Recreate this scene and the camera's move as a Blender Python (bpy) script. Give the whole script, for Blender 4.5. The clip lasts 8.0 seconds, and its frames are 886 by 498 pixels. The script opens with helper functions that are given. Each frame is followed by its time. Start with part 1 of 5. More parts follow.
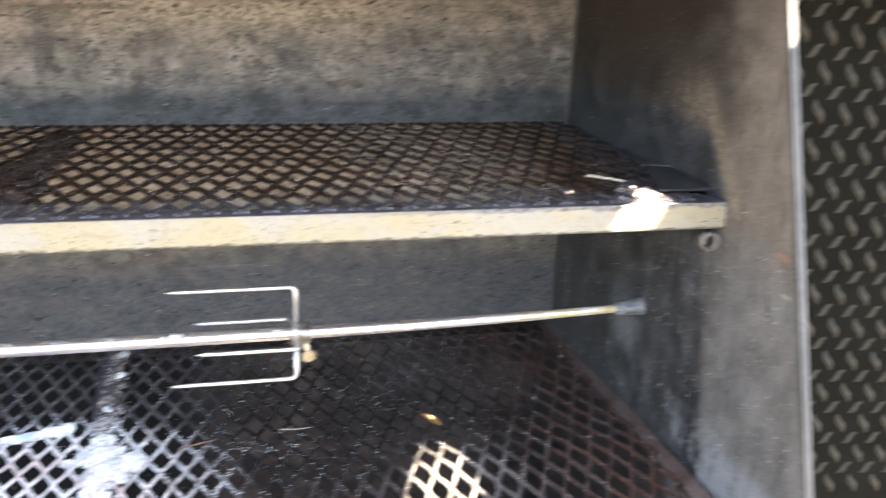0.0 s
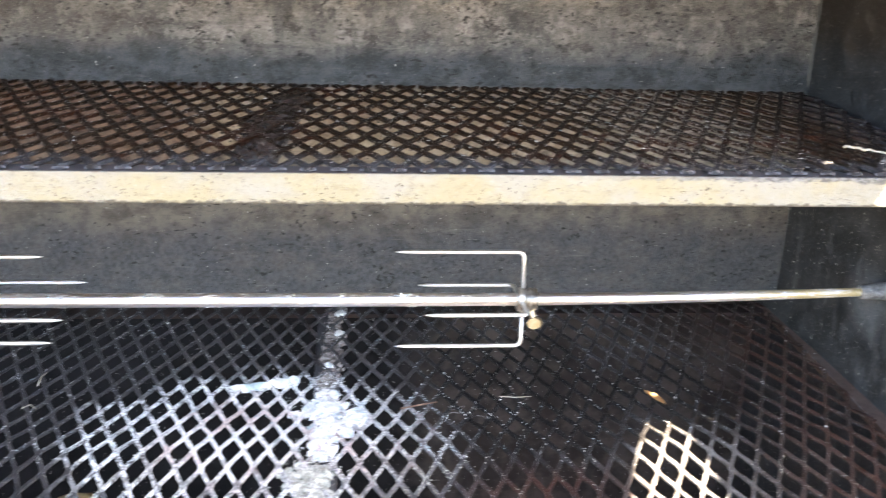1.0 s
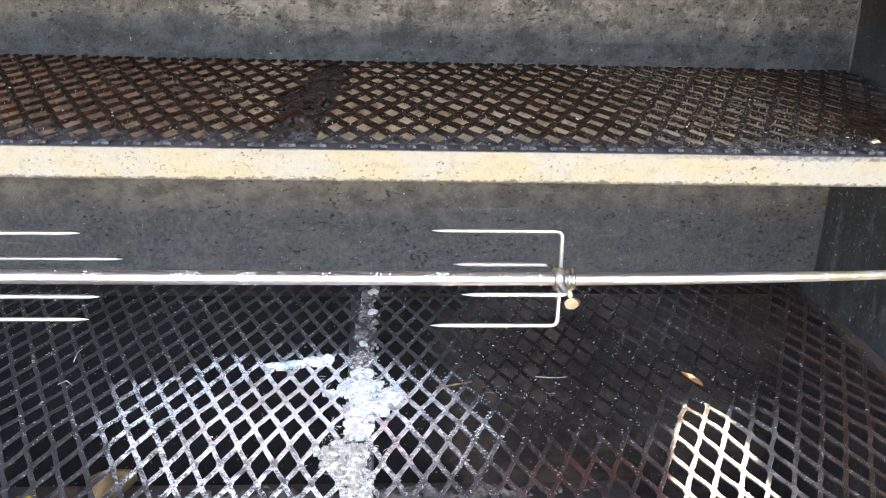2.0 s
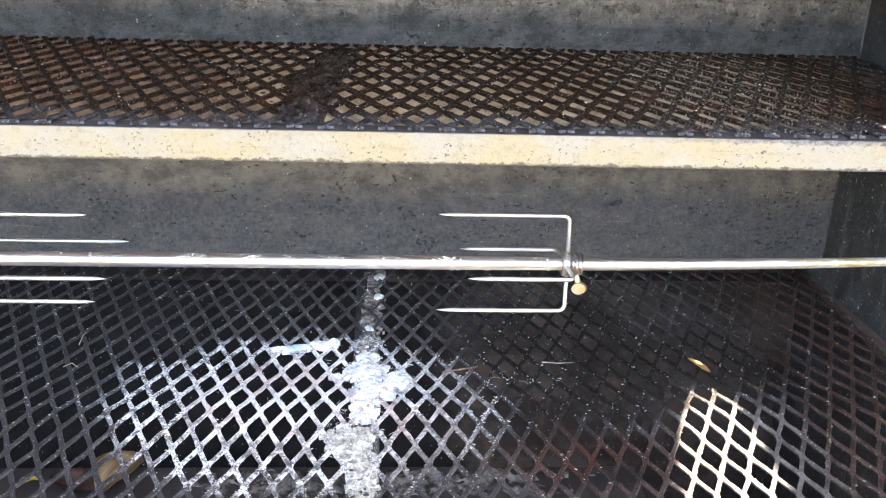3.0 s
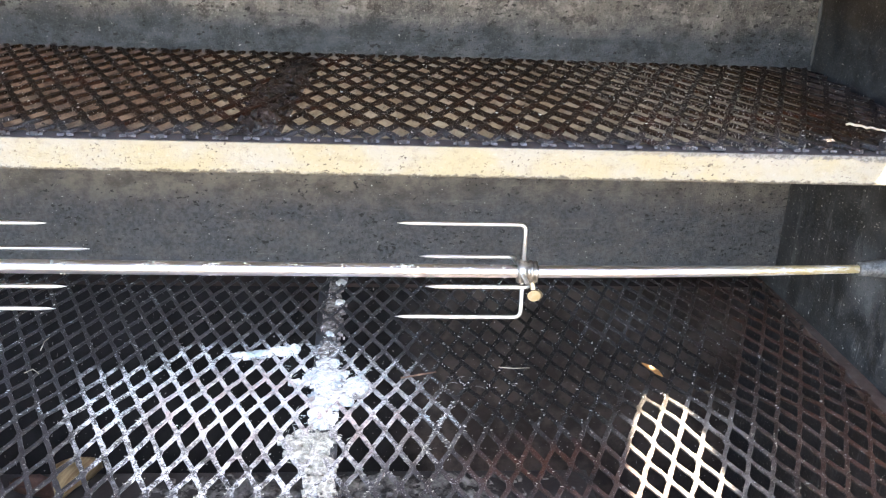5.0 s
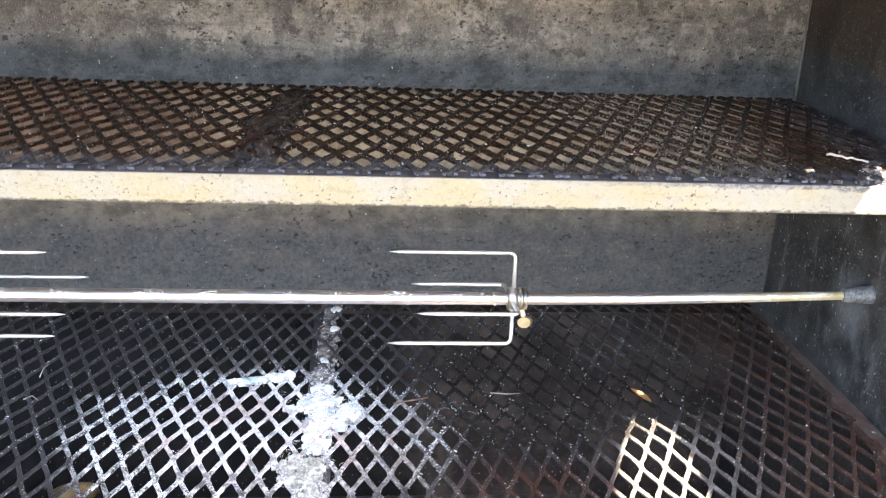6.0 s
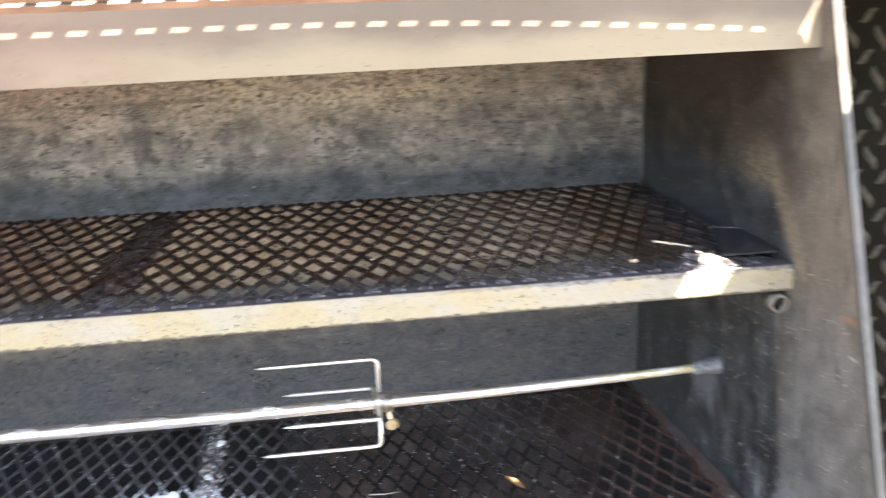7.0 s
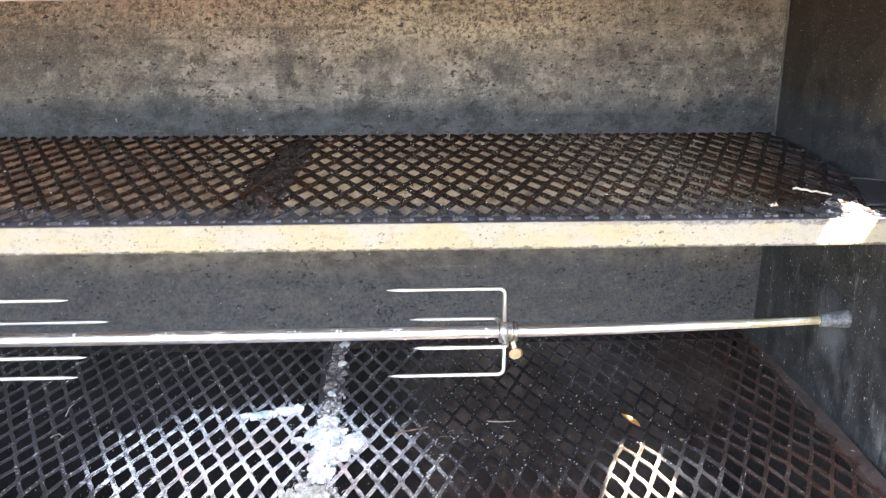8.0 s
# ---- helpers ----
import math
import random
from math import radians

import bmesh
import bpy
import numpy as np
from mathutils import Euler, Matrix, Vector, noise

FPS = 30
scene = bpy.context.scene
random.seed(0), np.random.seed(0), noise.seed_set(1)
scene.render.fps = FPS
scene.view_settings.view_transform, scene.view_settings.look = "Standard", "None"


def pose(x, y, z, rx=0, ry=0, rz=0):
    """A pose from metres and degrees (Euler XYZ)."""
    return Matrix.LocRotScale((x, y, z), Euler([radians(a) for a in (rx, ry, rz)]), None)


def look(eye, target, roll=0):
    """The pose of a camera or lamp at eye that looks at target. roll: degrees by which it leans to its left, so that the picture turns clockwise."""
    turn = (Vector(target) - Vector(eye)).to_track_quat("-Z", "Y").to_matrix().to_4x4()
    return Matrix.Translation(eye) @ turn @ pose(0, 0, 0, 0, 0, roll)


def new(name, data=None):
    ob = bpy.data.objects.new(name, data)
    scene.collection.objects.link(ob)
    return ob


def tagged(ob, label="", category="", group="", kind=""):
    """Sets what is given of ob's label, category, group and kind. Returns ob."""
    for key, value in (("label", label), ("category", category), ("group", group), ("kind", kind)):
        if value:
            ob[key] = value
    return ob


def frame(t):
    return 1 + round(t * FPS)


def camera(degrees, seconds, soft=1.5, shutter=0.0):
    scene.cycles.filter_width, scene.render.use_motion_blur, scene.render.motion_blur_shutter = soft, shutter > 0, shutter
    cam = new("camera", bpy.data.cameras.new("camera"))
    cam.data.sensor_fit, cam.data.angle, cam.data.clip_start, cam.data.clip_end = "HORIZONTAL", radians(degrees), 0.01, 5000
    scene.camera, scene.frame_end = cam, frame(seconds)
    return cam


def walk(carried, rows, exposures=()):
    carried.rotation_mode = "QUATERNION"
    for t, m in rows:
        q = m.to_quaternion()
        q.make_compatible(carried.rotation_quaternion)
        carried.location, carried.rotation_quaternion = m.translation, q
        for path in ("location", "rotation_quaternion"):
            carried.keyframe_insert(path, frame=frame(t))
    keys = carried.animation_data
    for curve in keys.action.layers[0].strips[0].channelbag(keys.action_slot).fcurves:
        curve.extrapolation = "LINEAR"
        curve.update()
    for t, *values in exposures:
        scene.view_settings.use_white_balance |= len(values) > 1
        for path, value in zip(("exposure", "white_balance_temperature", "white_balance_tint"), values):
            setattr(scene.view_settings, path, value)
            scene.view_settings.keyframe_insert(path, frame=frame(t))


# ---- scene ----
# The camera: seconds, x, y, z, pitch, roll, yaw.
cam = camera(47.05, 8.0, soft=1.05, shutter=0.7)
ROWS = [
    (0.0, -0.0302, -0.8023, 1.3140, -18.45, -2.53, -14.48),
    (0.5, -0.0537, -0.7787, 1.3049, -19.60, -1.78, -8.73),
    (1.0, -0.0889, -0.7718, 1.2881, -19.82, -1.88, -4.93),
    (1.5, -0.1018, -0.7660, 1.2868, -20.47, -1.80, -4.02),
    (3.0, -0.1052, -0.7611, 1.2771, -21.58, -2.02, -3.35),
    (3.5, -0.1062, -0.7592, 1.2801, -21.89, -2.12, -3.84),
    (4.0, -0.1039, -0.7651, 1.2811, -21.73, -2.99, -3.85),
    (4.5, -0.0980, -0.7676, 1.2857, -21.83, -2.72, -4.66),
    (6.0, -0.0860, -0.7939, 1.3032, -20.21, -2.55, -4.77),
    (6.5, -0.0716, -0.8062, 1.3115, -19.28, -2.37, -5.06),
    (6.9, -0.0037, -0.8336, 1.3581, -17.32, 0.68, -7.86),
    (7.0, 0.0020, -0.8375, 1.3575, -16.34, 1.51, -9.12),
    (7.1, -0.0180, -0.8439, 1.3643, -16.47, 1.35, -10.40),
    (7.5, -0.0308, -0.8392, 1.3459, -17.77, 0.91, -4.48),
    (8.0, -0.0495, -0.8548, 1.3375, -18.72, -0.40, -3.50),
]
EXPOSURES = [(0.0, 3.99, 7550, 14), (0.5, 4.10, 7550, 14), (1.0, 4.02, 7550, 14), (1.5, 3.97, 7550, 14), (3.5, 3.98, 7550, 14), (6.6, 4.03, 7550, 14), (7.0, 3.93, 7550, 14), (7.5, 4.08, 7550, 14), (8.0, 4.05, 7550, 14)]
walk(cam, [(t, pose(px, py, pz, 90 + pitch, roll, yaw)) for t, px, py, pz, pitch, roll, yaw in ROWS], EXPOSURES)

# ---- light ----
SUN_UP = Vector((0.36, -0.38, 1.0)).normalized()
world = bpy.data.worlds.new("world")
scene.world = world
world.use_nodes = True
sky = world.node_tree.nodes.new("ShaderNodeTexSky")
sky.sky_type, sky.sun_disc = "NISHITA", False
sky.sun_elevation = math.asin(SUN_UP.z)
sky.sun_rotation = math.atan2(SUN_UP.x, SUN_UP.y)
world.node_tree.links.new(sky.outputs[0], world.node_tree.nodes["Background"].inputs[0])
world.node_tree.nodes["Background"].inputs[1].default_value = 0.085
sun_data = bpy.data.lights.new("sun", "SUN")
sun_data.energy, sun_data.angle, sun_data.color = 5.0, radians(0.5), (1.0, 0.94, 0.84)
sun = new("sun", sun_data)
sun.matrix_world = look(SUN_UP * 20, (0, 0, 0))


# ---- materials ----
def nodes_of(name):
    m = bpy.data.materials.new(name)
    m.use_nodes = True
    return m, m.node_tree.nodes, m.node_tree.links, m.node_tree.nodes["Principled BSDF"]


def noise_node(n, l, scale, detail=6.0, rough=0.6, stretch=(1, 1, 1), seed=0.0):
    co = n.new("ShaderNodeTexCoord")
    mp = n.new("ShaderNodeMapping")
    mp.inputs["Scale"].default_value = stretch
    mp.inputs["Location"].default_value = (seed, seed * 0.7, seed * 1.3)
    l.new(co.outputs["Object"], mp.inputs["Vector"])
    tx = n.new("ShaderNodeTexNoise")
    tx.inputs["Scale"].default_value, tx.inputs["Detail"].default_value, tx.inputs["Roughness"].default_value = scale, detail, rough
    l.new(mp.outputs[0], tx.inputs["Vector"])
    return tx.outputs["Fac"]


def ramp(n, l, fac, lo, hi, a=0.0, b=1.0):
    r = n.new("ShaderNodeMapRange")
    r.interpolation_type = "SMOOTHSTEP"
    for key, value in (("From Min", lo), ("From Max", hi), ("To Min", a), ("To Max", b)):
        r.inputs[key].default_value = value
    l.new(fac, r.inputs["Value"])
    return r.outputs["Result"]


def maths(n, l, op, a, b):
    m = n.new("ShaderNodeMath")
    m.operation = op
    for i, v in enumerate((a, b)):
        if isinstance(v, (int, float)):
            m.inputs[i].default_value = v
        else:
            l.new(v, m.inputs[i])
    return m.outputs[0]


def mix(n, l, fac, a, b):
    m = n.new("ShaderNodeMix")
    m.data_type = "RGBA"
    if isinstance(fac, (int, float)):
        m.inputs[0].default_value = fac
    else:
        l.new(fac, m.inputs[0])
    for i, v in ((6, a), (7, b)):
        if isinstance(v, tuple):
            m.inputs[i].default_value = (*v, 1)
        else:
            l.new(v, m.inputs[i])
    return m.outputs[2]


def axis_of(n, l, axis):
    co = n.new("ShaderNodeTexCoord")
    sp = n.new("ShaderNodeSeparateXYZ")
    l.new(co.outputs["Object"], sp.inputs[0])
    return sp.outputs["XYZ".index(axis)]


def bump(n, l, bsdf, height, strength, distance):
    b = n.new("ShaderNodeBump")
    b.inputs["Strength"].default_value, b.inputs["Distance"].default_value = strength, distance
    l.new(height, b.inputs["Height"])
    l.new(b.outputs[0], bsdf.inputs["Normal"])


def worn(name, dark, light, fleck, scale=14.0, fine=160.0, rough=(0.45, 0.75), metal=0.0, relief=0.3, depth=0.001, flecks=(0.66, 0.74), stretch=(1, 1, 1), seed=0.0):
    """A worn surface: two tones in blotches, fine flecks, uneven gloss and relief."""
    m, n, l, s = nodes_of(name)
    big = noise_node(n, l, scale, 7, 0.65, stretch, seed)
    small = noise_node(n, l, fine, 4, 0.7, stretch, seed + 3)
    c = mix(n, l, ramp(n, l, big, 0.35, 0.66), dark, light)
    c = mix(n, l, ramp(n, l, small, *flecks), c, fleck)
    l.new(c, s.inputs["Base Color"])
    l.new(ramp(n, l, big, 0.3, 0.7, *rough), s.inputs["Roughness"])
    s.inputs["Metallic"].default_value = metal
    bump(n, l, s, maths(n, l, "ADD", small, big), relief, depth)
    return m


def dulled(m, level):
    m.node_tree.nodes["Principled BSDF"].inputs["Specular IOR Level"].default_value = level
    return m


def back_panel_material():
    m, n, l, s = nodes_of("sooty_shaded_back_steel")
    big = noise_node(n, l, 9.0, 8, 0.62)
    mid = noise_node(n, l, 42.0, 7, 0.72, (1, 1, 1.3), 2.0)
    fine = noise_node(n, l, 200.0, 5, 0.75, (1, 1, 1), 5.0)
    grain = noise_node(n, l, 480.0, 3, 0.8, (1, 1, 1), 9.0)
    line = noise_node(n, l, 30.0, 5, 0.6, (0.18, 1, 2.6), 6.0)
    x, z = axis_of(n, l, "X"), axis_of(n, l, "Z")
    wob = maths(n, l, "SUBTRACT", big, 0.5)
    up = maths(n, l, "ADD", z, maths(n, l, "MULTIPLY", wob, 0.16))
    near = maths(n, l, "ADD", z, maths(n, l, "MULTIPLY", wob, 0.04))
    c = mix(n, l, ramp(n, l, big, 0.36, 0.62), (0.095, 0.09, 0.086), (0.190, 0.172, 0.155))
    c = mix(n, l, maths(n, l, "MULTIPLY", ramp(n, l, up, 1.15, 1.27, 0.0, 0.85), ramp(n, l, x, 0.38, 0.10, 0.4, 1.0)), c, mix(n, l, ramp(n, l, x, -0.02, -0.26), (0.150, 0.127, 0.099), (0.160, 0.112, 0.090)))
    blot = noise_node(n, l, 30.0, 9, 0.8, (0.75, 1, 1.15), 15.0)
    pale = maths(n, l, "MULTIPLY", ramp(n, l, maths(n, l, "ADD", blot, maths(n, l, "MULTIPLY", fine, 0.5)), 0.76, 0.87), maths(n, l, "MULTIPLY", ramp(n, l, x, 0.30, 0.05, 0.2, 1.0), ramp(n, l, x, -0.42, -0.18, 0.35, 1.0)))
    c = mix(n, l, maths(n, l, "MULTIPLY", pale, 0.7), c, (0.35, 0.318, 0.292))
    c = mix(n, l, ramp(n, l, blot, 0.45, 0.35, 0.0, 0.65), c, (0.07, 0.064, 0.06))
    c = mix(n, l, ramp(n, l, mid, 0.52, 0.64, 0.0, 0.6), c, (0.30, 0.268, 0.245))
    mottle = noise_node(n, l, 75.0, 4, 0.65, (1, 1, 0.75), 71.0)
    c = mix(n, l, ramp(n, l, mottle, 0.55, 0.66, 0.0, 0.55), c, (0.36, 0.325, 0.30))
    c = mix(n, l, ramp(n, l, mottle, 0.45, 0.35, 0.0, 0.65), c, (0.062, 0.056, 0.055))
    c = mix(n, l, ramp(n, l, mid, 0.48, 0.36, 0.0, 0.85), c, (0.045, 0.038, 0.033))
    crust = maths(n, l, "MULTIPLY", ramp(n, l, up, 1.15, 1.22), ramp(n, l, maths(n, l, "ADD", fine, maths(n, l, "MULTIPLY", grain, 0.8)), 0.82, 1.06))
    crust = maths(n, l, "MULTIPLY", crust, ramp(n, l, x, 0.34, 0.10, 0.25, 0.95))
    c = mix(n, l, crust, c, mix(n, l, ramp(n, l, x, -0.02, -0.26), (0.42, 0.36, 0.285), (0.45, 0.345, 0.285)))
    c = mix(n, l, maths(n, l, "MULTIPLY", maths(n, l, "MULTIPLY", ramp(n, l, axis_of(n, l, "X"), -0.22, -0.42), ramp(n, l, z, 1.0, 1.06)), ramp(n, l, blot, 0.36, 0.58, 0.85, 0.25)), c, (0.085, 0.07, 0.062))
    c = mix(n, l, ramp(n, l, line, 0.56, 0.68, 0.0, 0.5), c, (0.05, 0.047, 0.045))
    drip = maths(n, l, "MAXIMUM", spot(n, l, x, z, -0.164, 1.145, 0.006, 0.05, mid, 0.6), spot(n, l, x, z, -0.155, 1.16, 0.006, 0.025, fine, 0.6))
    smudge = maths(n, l, "MAXIMUM", spot(n, l, x, z, 0.091, 1.148, 0.005, 0.012, mid, 0.5), spot(n, l, x, z, -0.046, 1.175, 0.012, 0.008, mid, 0.6))
    c = mix(n, l, maths(n, l, "MULTIPLY", maths(n, l, "MAXIMUM", drip, smudge), 0.55), c, (0.035, 0.034, 0.034))
    c = mix(n, l, maths(n, l, "MULTIPLY", maths(n, l, "MULTIPLY", spot(n, l, x, z, 0.07, 1.20, 0.12, 0.009, mid, 0.6), ramp(n, l, fine, 0.44, 0.56)), 0.7), c, (0.47, 0.41, 0.32))
    pebble = noise_node(n, l, 210.0, 4, 0.75, (0.85, 1, 1.2), 61.0)
    crown = maths(n, l, "MULTIPLY", ramp(n, l, up, 1.198, 1.226), ramp(n, l, x, 0.24, 0.14))
    c = mix(n, l, maths(n, l, "MULTIPLY", crown, ramp(n, l, pebble, 0.51, 0.62, 0.0, 0.75)), c, mix(n, l, ramp(n, l, x, -0.06, -0.26), (0.50, 0.41, 0.30), (0.32, 0.22, 0.175)))
    c = mix(n, l, maths(n, l, "MULTIPLY", crown, ramp(n, l, pebble, 0.48, 0.40, 0.0, 0.75)), c, (0.030, 0.021, 0.015))
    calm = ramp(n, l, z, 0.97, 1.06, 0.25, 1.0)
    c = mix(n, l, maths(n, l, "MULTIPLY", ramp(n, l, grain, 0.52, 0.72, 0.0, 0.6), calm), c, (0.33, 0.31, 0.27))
    # Bluish dark band above the rack: soot with shade painted in.
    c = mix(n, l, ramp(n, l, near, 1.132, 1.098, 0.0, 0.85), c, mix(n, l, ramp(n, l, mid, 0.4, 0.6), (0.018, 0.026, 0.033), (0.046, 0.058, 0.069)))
    # Below the rack: brown, then bluish grey lower down.
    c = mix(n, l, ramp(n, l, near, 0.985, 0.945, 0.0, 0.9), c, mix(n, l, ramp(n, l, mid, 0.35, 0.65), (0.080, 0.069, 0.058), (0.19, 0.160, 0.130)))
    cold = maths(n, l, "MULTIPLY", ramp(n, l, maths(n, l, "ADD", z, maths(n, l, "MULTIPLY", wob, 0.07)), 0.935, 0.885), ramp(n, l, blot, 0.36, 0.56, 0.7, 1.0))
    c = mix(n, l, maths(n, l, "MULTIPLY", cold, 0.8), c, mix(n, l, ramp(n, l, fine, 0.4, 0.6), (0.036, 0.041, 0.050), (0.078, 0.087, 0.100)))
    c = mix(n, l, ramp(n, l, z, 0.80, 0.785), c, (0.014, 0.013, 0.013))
    # Behind the rack: a tan band, reddish and darker towards the far end, greyer towards the wall.
    tan = mix(n, l, ramp(n, l, mid, 0.35, 0.65), (0.235, 0.188, 0.136), (0.40, 0.355, 0.285))
    tan = mix(n, l, ramp(n, l, maths(n, l, "ADD", x, maths(n, l, "MULTIPLY", wob, 0.5)), -0.17, -0.33), tan, mix(n, l, ramp(n, l, mid, 0.38, 0.62), (0.085, 0.054, 0.042), (0.25, 0.170, 0.130)))
    tan = mix(n, l, ramp(n, l, maths(n, l, "ADD", x, maths(n, l, "MULTIPLY", wob, 0.5)), 0.06, 0.26), tan, mix(n, l, ramp(n, l, mid, 0.38, 0.62), (0.19, 0.174, 0.14), (0.39, 0.36, 0.295)))
    tan = mix(n, l, ramp(n, l, x, 0.30, 0.39, 0.0, 0.6), tan, (0.085, 0.075, 0.063))
    tan = mix(n, l, ramp(n, l, blot, 0.47, 0.37, 0.0, 0.8), tan, (0.085, 0.072, 0.060))
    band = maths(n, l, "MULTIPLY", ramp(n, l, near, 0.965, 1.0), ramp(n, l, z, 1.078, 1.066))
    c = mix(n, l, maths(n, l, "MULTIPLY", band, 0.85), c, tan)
    c = mix(n, l, maths(n, l, "MULTIPLY", ramp(n, l, grain, 0.56, 0.72, 0.0, 0.25), calm), c, (0.25, 0.235, 0.21))
    dots = maths(n, l, "MULTIPLY", ramp(n, l, fine, 0.44, 0.34, 0.0, 0.7), ramp(n, l, blot, 0.42, 0.56, 1.0, 0.15))
    c = mix(n, l, maths(n, l, "MULTIPLY", dots, ramp(n, l, z, 0.98, 1.06, 0.2, 1.0)), c, (0.024, 0.021, 0.019))
    c = mix(n, l, maths(n, l, "MULTIPLY", ramp(n, l, grain, 0.42, 0.30, 0.0, 0.6), calm), c, (0.02, 0.018, 0.016))
    pits = maths(n, l, "MULTIPLY", noise_node(n, l, 190.0, 3, 0.6, (0.8, 1, 1.2), 51.0), ramp(n, l, blot, 0.36, 0.62, 0.9, 1.1))
    c = mix(n, l, maths(n, l, "MULTIPLY", ramp(n, l, pits, 0.645, 0.69), ramp(n, l, z, 1.05, 1.10, 0.9, 0.85)), c, (0.012, 0.011, 0.011))
    speck = noise_node(n, l, 300.0, 2, 0.6, (1, 1, 1), 31.0)
    c = mix(n, l, ramp(n, l, speck, 0.71, 0.75, 0.0, 0.85), c, (0.55, 0.54, 0.50))
    c = mix(n, l, ramp(n, l, speck, 0.28, 0.24, 0.0, 0.85), c, (0.015, 0.014, 0.013))
    scrape = noise_node(n, l, 60.0, 6, 0.75, (0.22, 1, 3.0), 41.0)
    c = mix(n, l, ramp(n, l, scrape, 0.60, 0.70, 0.0, 0.35), c, (0.022, 0.021, 0.021))
    c = mix(n, l, ramp(n, l, scrape, 0.40, 0.30, 0.0, 0.3), c, (0.26, 0.245, 0.22))
    l.new(c, s.inputs["Base Color"])
    l.new(ramp(n, l, big, 0.3, 0.7, 0.5, 0.8), s.inputs["Roughness"])
    bump(n, l, s, maths(n, l, "ADD", maths(n, l, "ADD", mid, fine), maths(n, l, "SUBTRACT", grain, maths(n, l, "MULTIPLY", ramp(n, l, pits, 0.63, 0.71), 1.5))), 0.7, 0.0024)
    return m


def end_panel_material():
    m, n, l, s = nodes_of("sooty_end_steel")
    big = noise_node(n, l, 15.0, 10, 0.72, (1, 1, 1), 7.0)
    rag = noise_node(n, l, 34.0, 9, 0.75, (1, 1, 1), 3.0)
    fine = noise_node(n, l, 210.0, 4, 0.7, (1, 0.35, 1), 5.0)
    grain = noise_node(n, l, 460.0, 3, 0.8, (1, 0.5, 1), 2.0)
    streak = noise_node(n, l, 30.0, 6, 0.7, (1, 1, 0.4), 1.0)
    y, z = axis_of(n, l, "Y"), axis_of(n, l, "Z")
    wob = maths(n, l, "MULTIPLY", maths(n, l, "SUBTRACT", big, 0.5), 0.12)
    rough_edge = maths(n, l, "MULTIPLY", maths(n, l, "SUBTRACT", rag, 0.5), 0.07)
    yy = maths(n, l, "ADD", y, wob)
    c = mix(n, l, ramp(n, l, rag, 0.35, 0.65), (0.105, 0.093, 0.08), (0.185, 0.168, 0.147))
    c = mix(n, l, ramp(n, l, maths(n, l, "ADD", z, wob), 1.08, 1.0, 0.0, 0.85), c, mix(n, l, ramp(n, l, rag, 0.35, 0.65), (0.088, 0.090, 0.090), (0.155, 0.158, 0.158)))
    # Darker towards the back; below the rack a slanted line bounds the paler strip.
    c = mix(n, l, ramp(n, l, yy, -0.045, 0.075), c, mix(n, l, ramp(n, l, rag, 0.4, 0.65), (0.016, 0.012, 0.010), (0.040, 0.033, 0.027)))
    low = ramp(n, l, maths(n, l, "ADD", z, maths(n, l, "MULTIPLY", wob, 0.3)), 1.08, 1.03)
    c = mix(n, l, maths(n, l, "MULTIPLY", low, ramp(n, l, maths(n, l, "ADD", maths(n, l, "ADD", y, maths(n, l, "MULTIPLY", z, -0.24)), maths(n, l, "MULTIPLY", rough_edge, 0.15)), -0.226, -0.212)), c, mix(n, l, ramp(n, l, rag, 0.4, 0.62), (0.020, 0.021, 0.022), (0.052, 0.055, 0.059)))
    # A ragged cloud of soot above the rack, with a tan burnt rim.
    cy = maths(n, l, "ADD", y, rough_edge)
    cz = maths(n, l, "ADD", z, rough_edge)
    slant = maths(n, l, "SUBTRACT", cy, maths(n, l, "MULTIPLY", maths(n, l, "SUBTRACT", cz, 1.074), 0.75))
    above = ramp(n, l, z, 1.058, 1.07)
    rim = maths(n, l, "MULTIPLY", ramp(n, l, cz, 1.20, 1.14), maths(n, l, "MULTIPLY", ramp(n, l, slant, -0.045, -0.015), above))
    c = mix(n, l, maths(n, l, "MULTIPLY", rim, ramp(n, l, cy, 0.15, 0.06, 0.0, 0.45)), c, mix(n, l, ramp(n, l, fine, 0.4, 0.6), (0.17, 0.14, 0.10), (0.30, 0.26, 0.20)))
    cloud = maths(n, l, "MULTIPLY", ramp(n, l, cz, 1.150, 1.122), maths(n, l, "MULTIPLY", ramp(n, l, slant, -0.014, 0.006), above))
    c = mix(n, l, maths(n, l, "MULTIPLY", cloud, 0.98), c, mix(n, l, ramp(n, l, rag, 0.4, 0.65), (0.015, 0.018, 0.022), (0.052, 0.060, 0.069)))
    c = mix(n, l, maths(n, l, "MULTIPLY", spot(n, l, y, z, -0.098, 1.051, 0.009, 0.0028, rag, 0.6), 0.7), c, (0.30, 0.14, 0.07))
    c = mix(n, l, maths(n, l, "MULTIPLY", spot(n, l, y, z, -0.11, 1.02, 0.007, 0.0016, rag, 0.6), 0.5), c, (0.42, 0.43, 0.38))
    c = mix(n, l, maths(n, l, "MULTIPLY", spot(n, l, y, z, 0.16, 0.895, 0.03, 0.03, rag, 0.6), 0.5), c, (0.22, 0.24, 0.26))
    plain = ramp(n, l, z, 1.10, 1.05, 0.25, 1.0)
    c = mix(n, l, maths(n, l, "MULTIPLY", ramp(n, l, streak, 0.54, 0.70, 0.0, 0.4), plain), c, (0.17, 0.18, 0.19))
    ashy = maths(n, l, "MULTIPLY", ramp(n, l, yy, 0.05, 0.0), ramp(n, l, z, 0.865, 0.825))
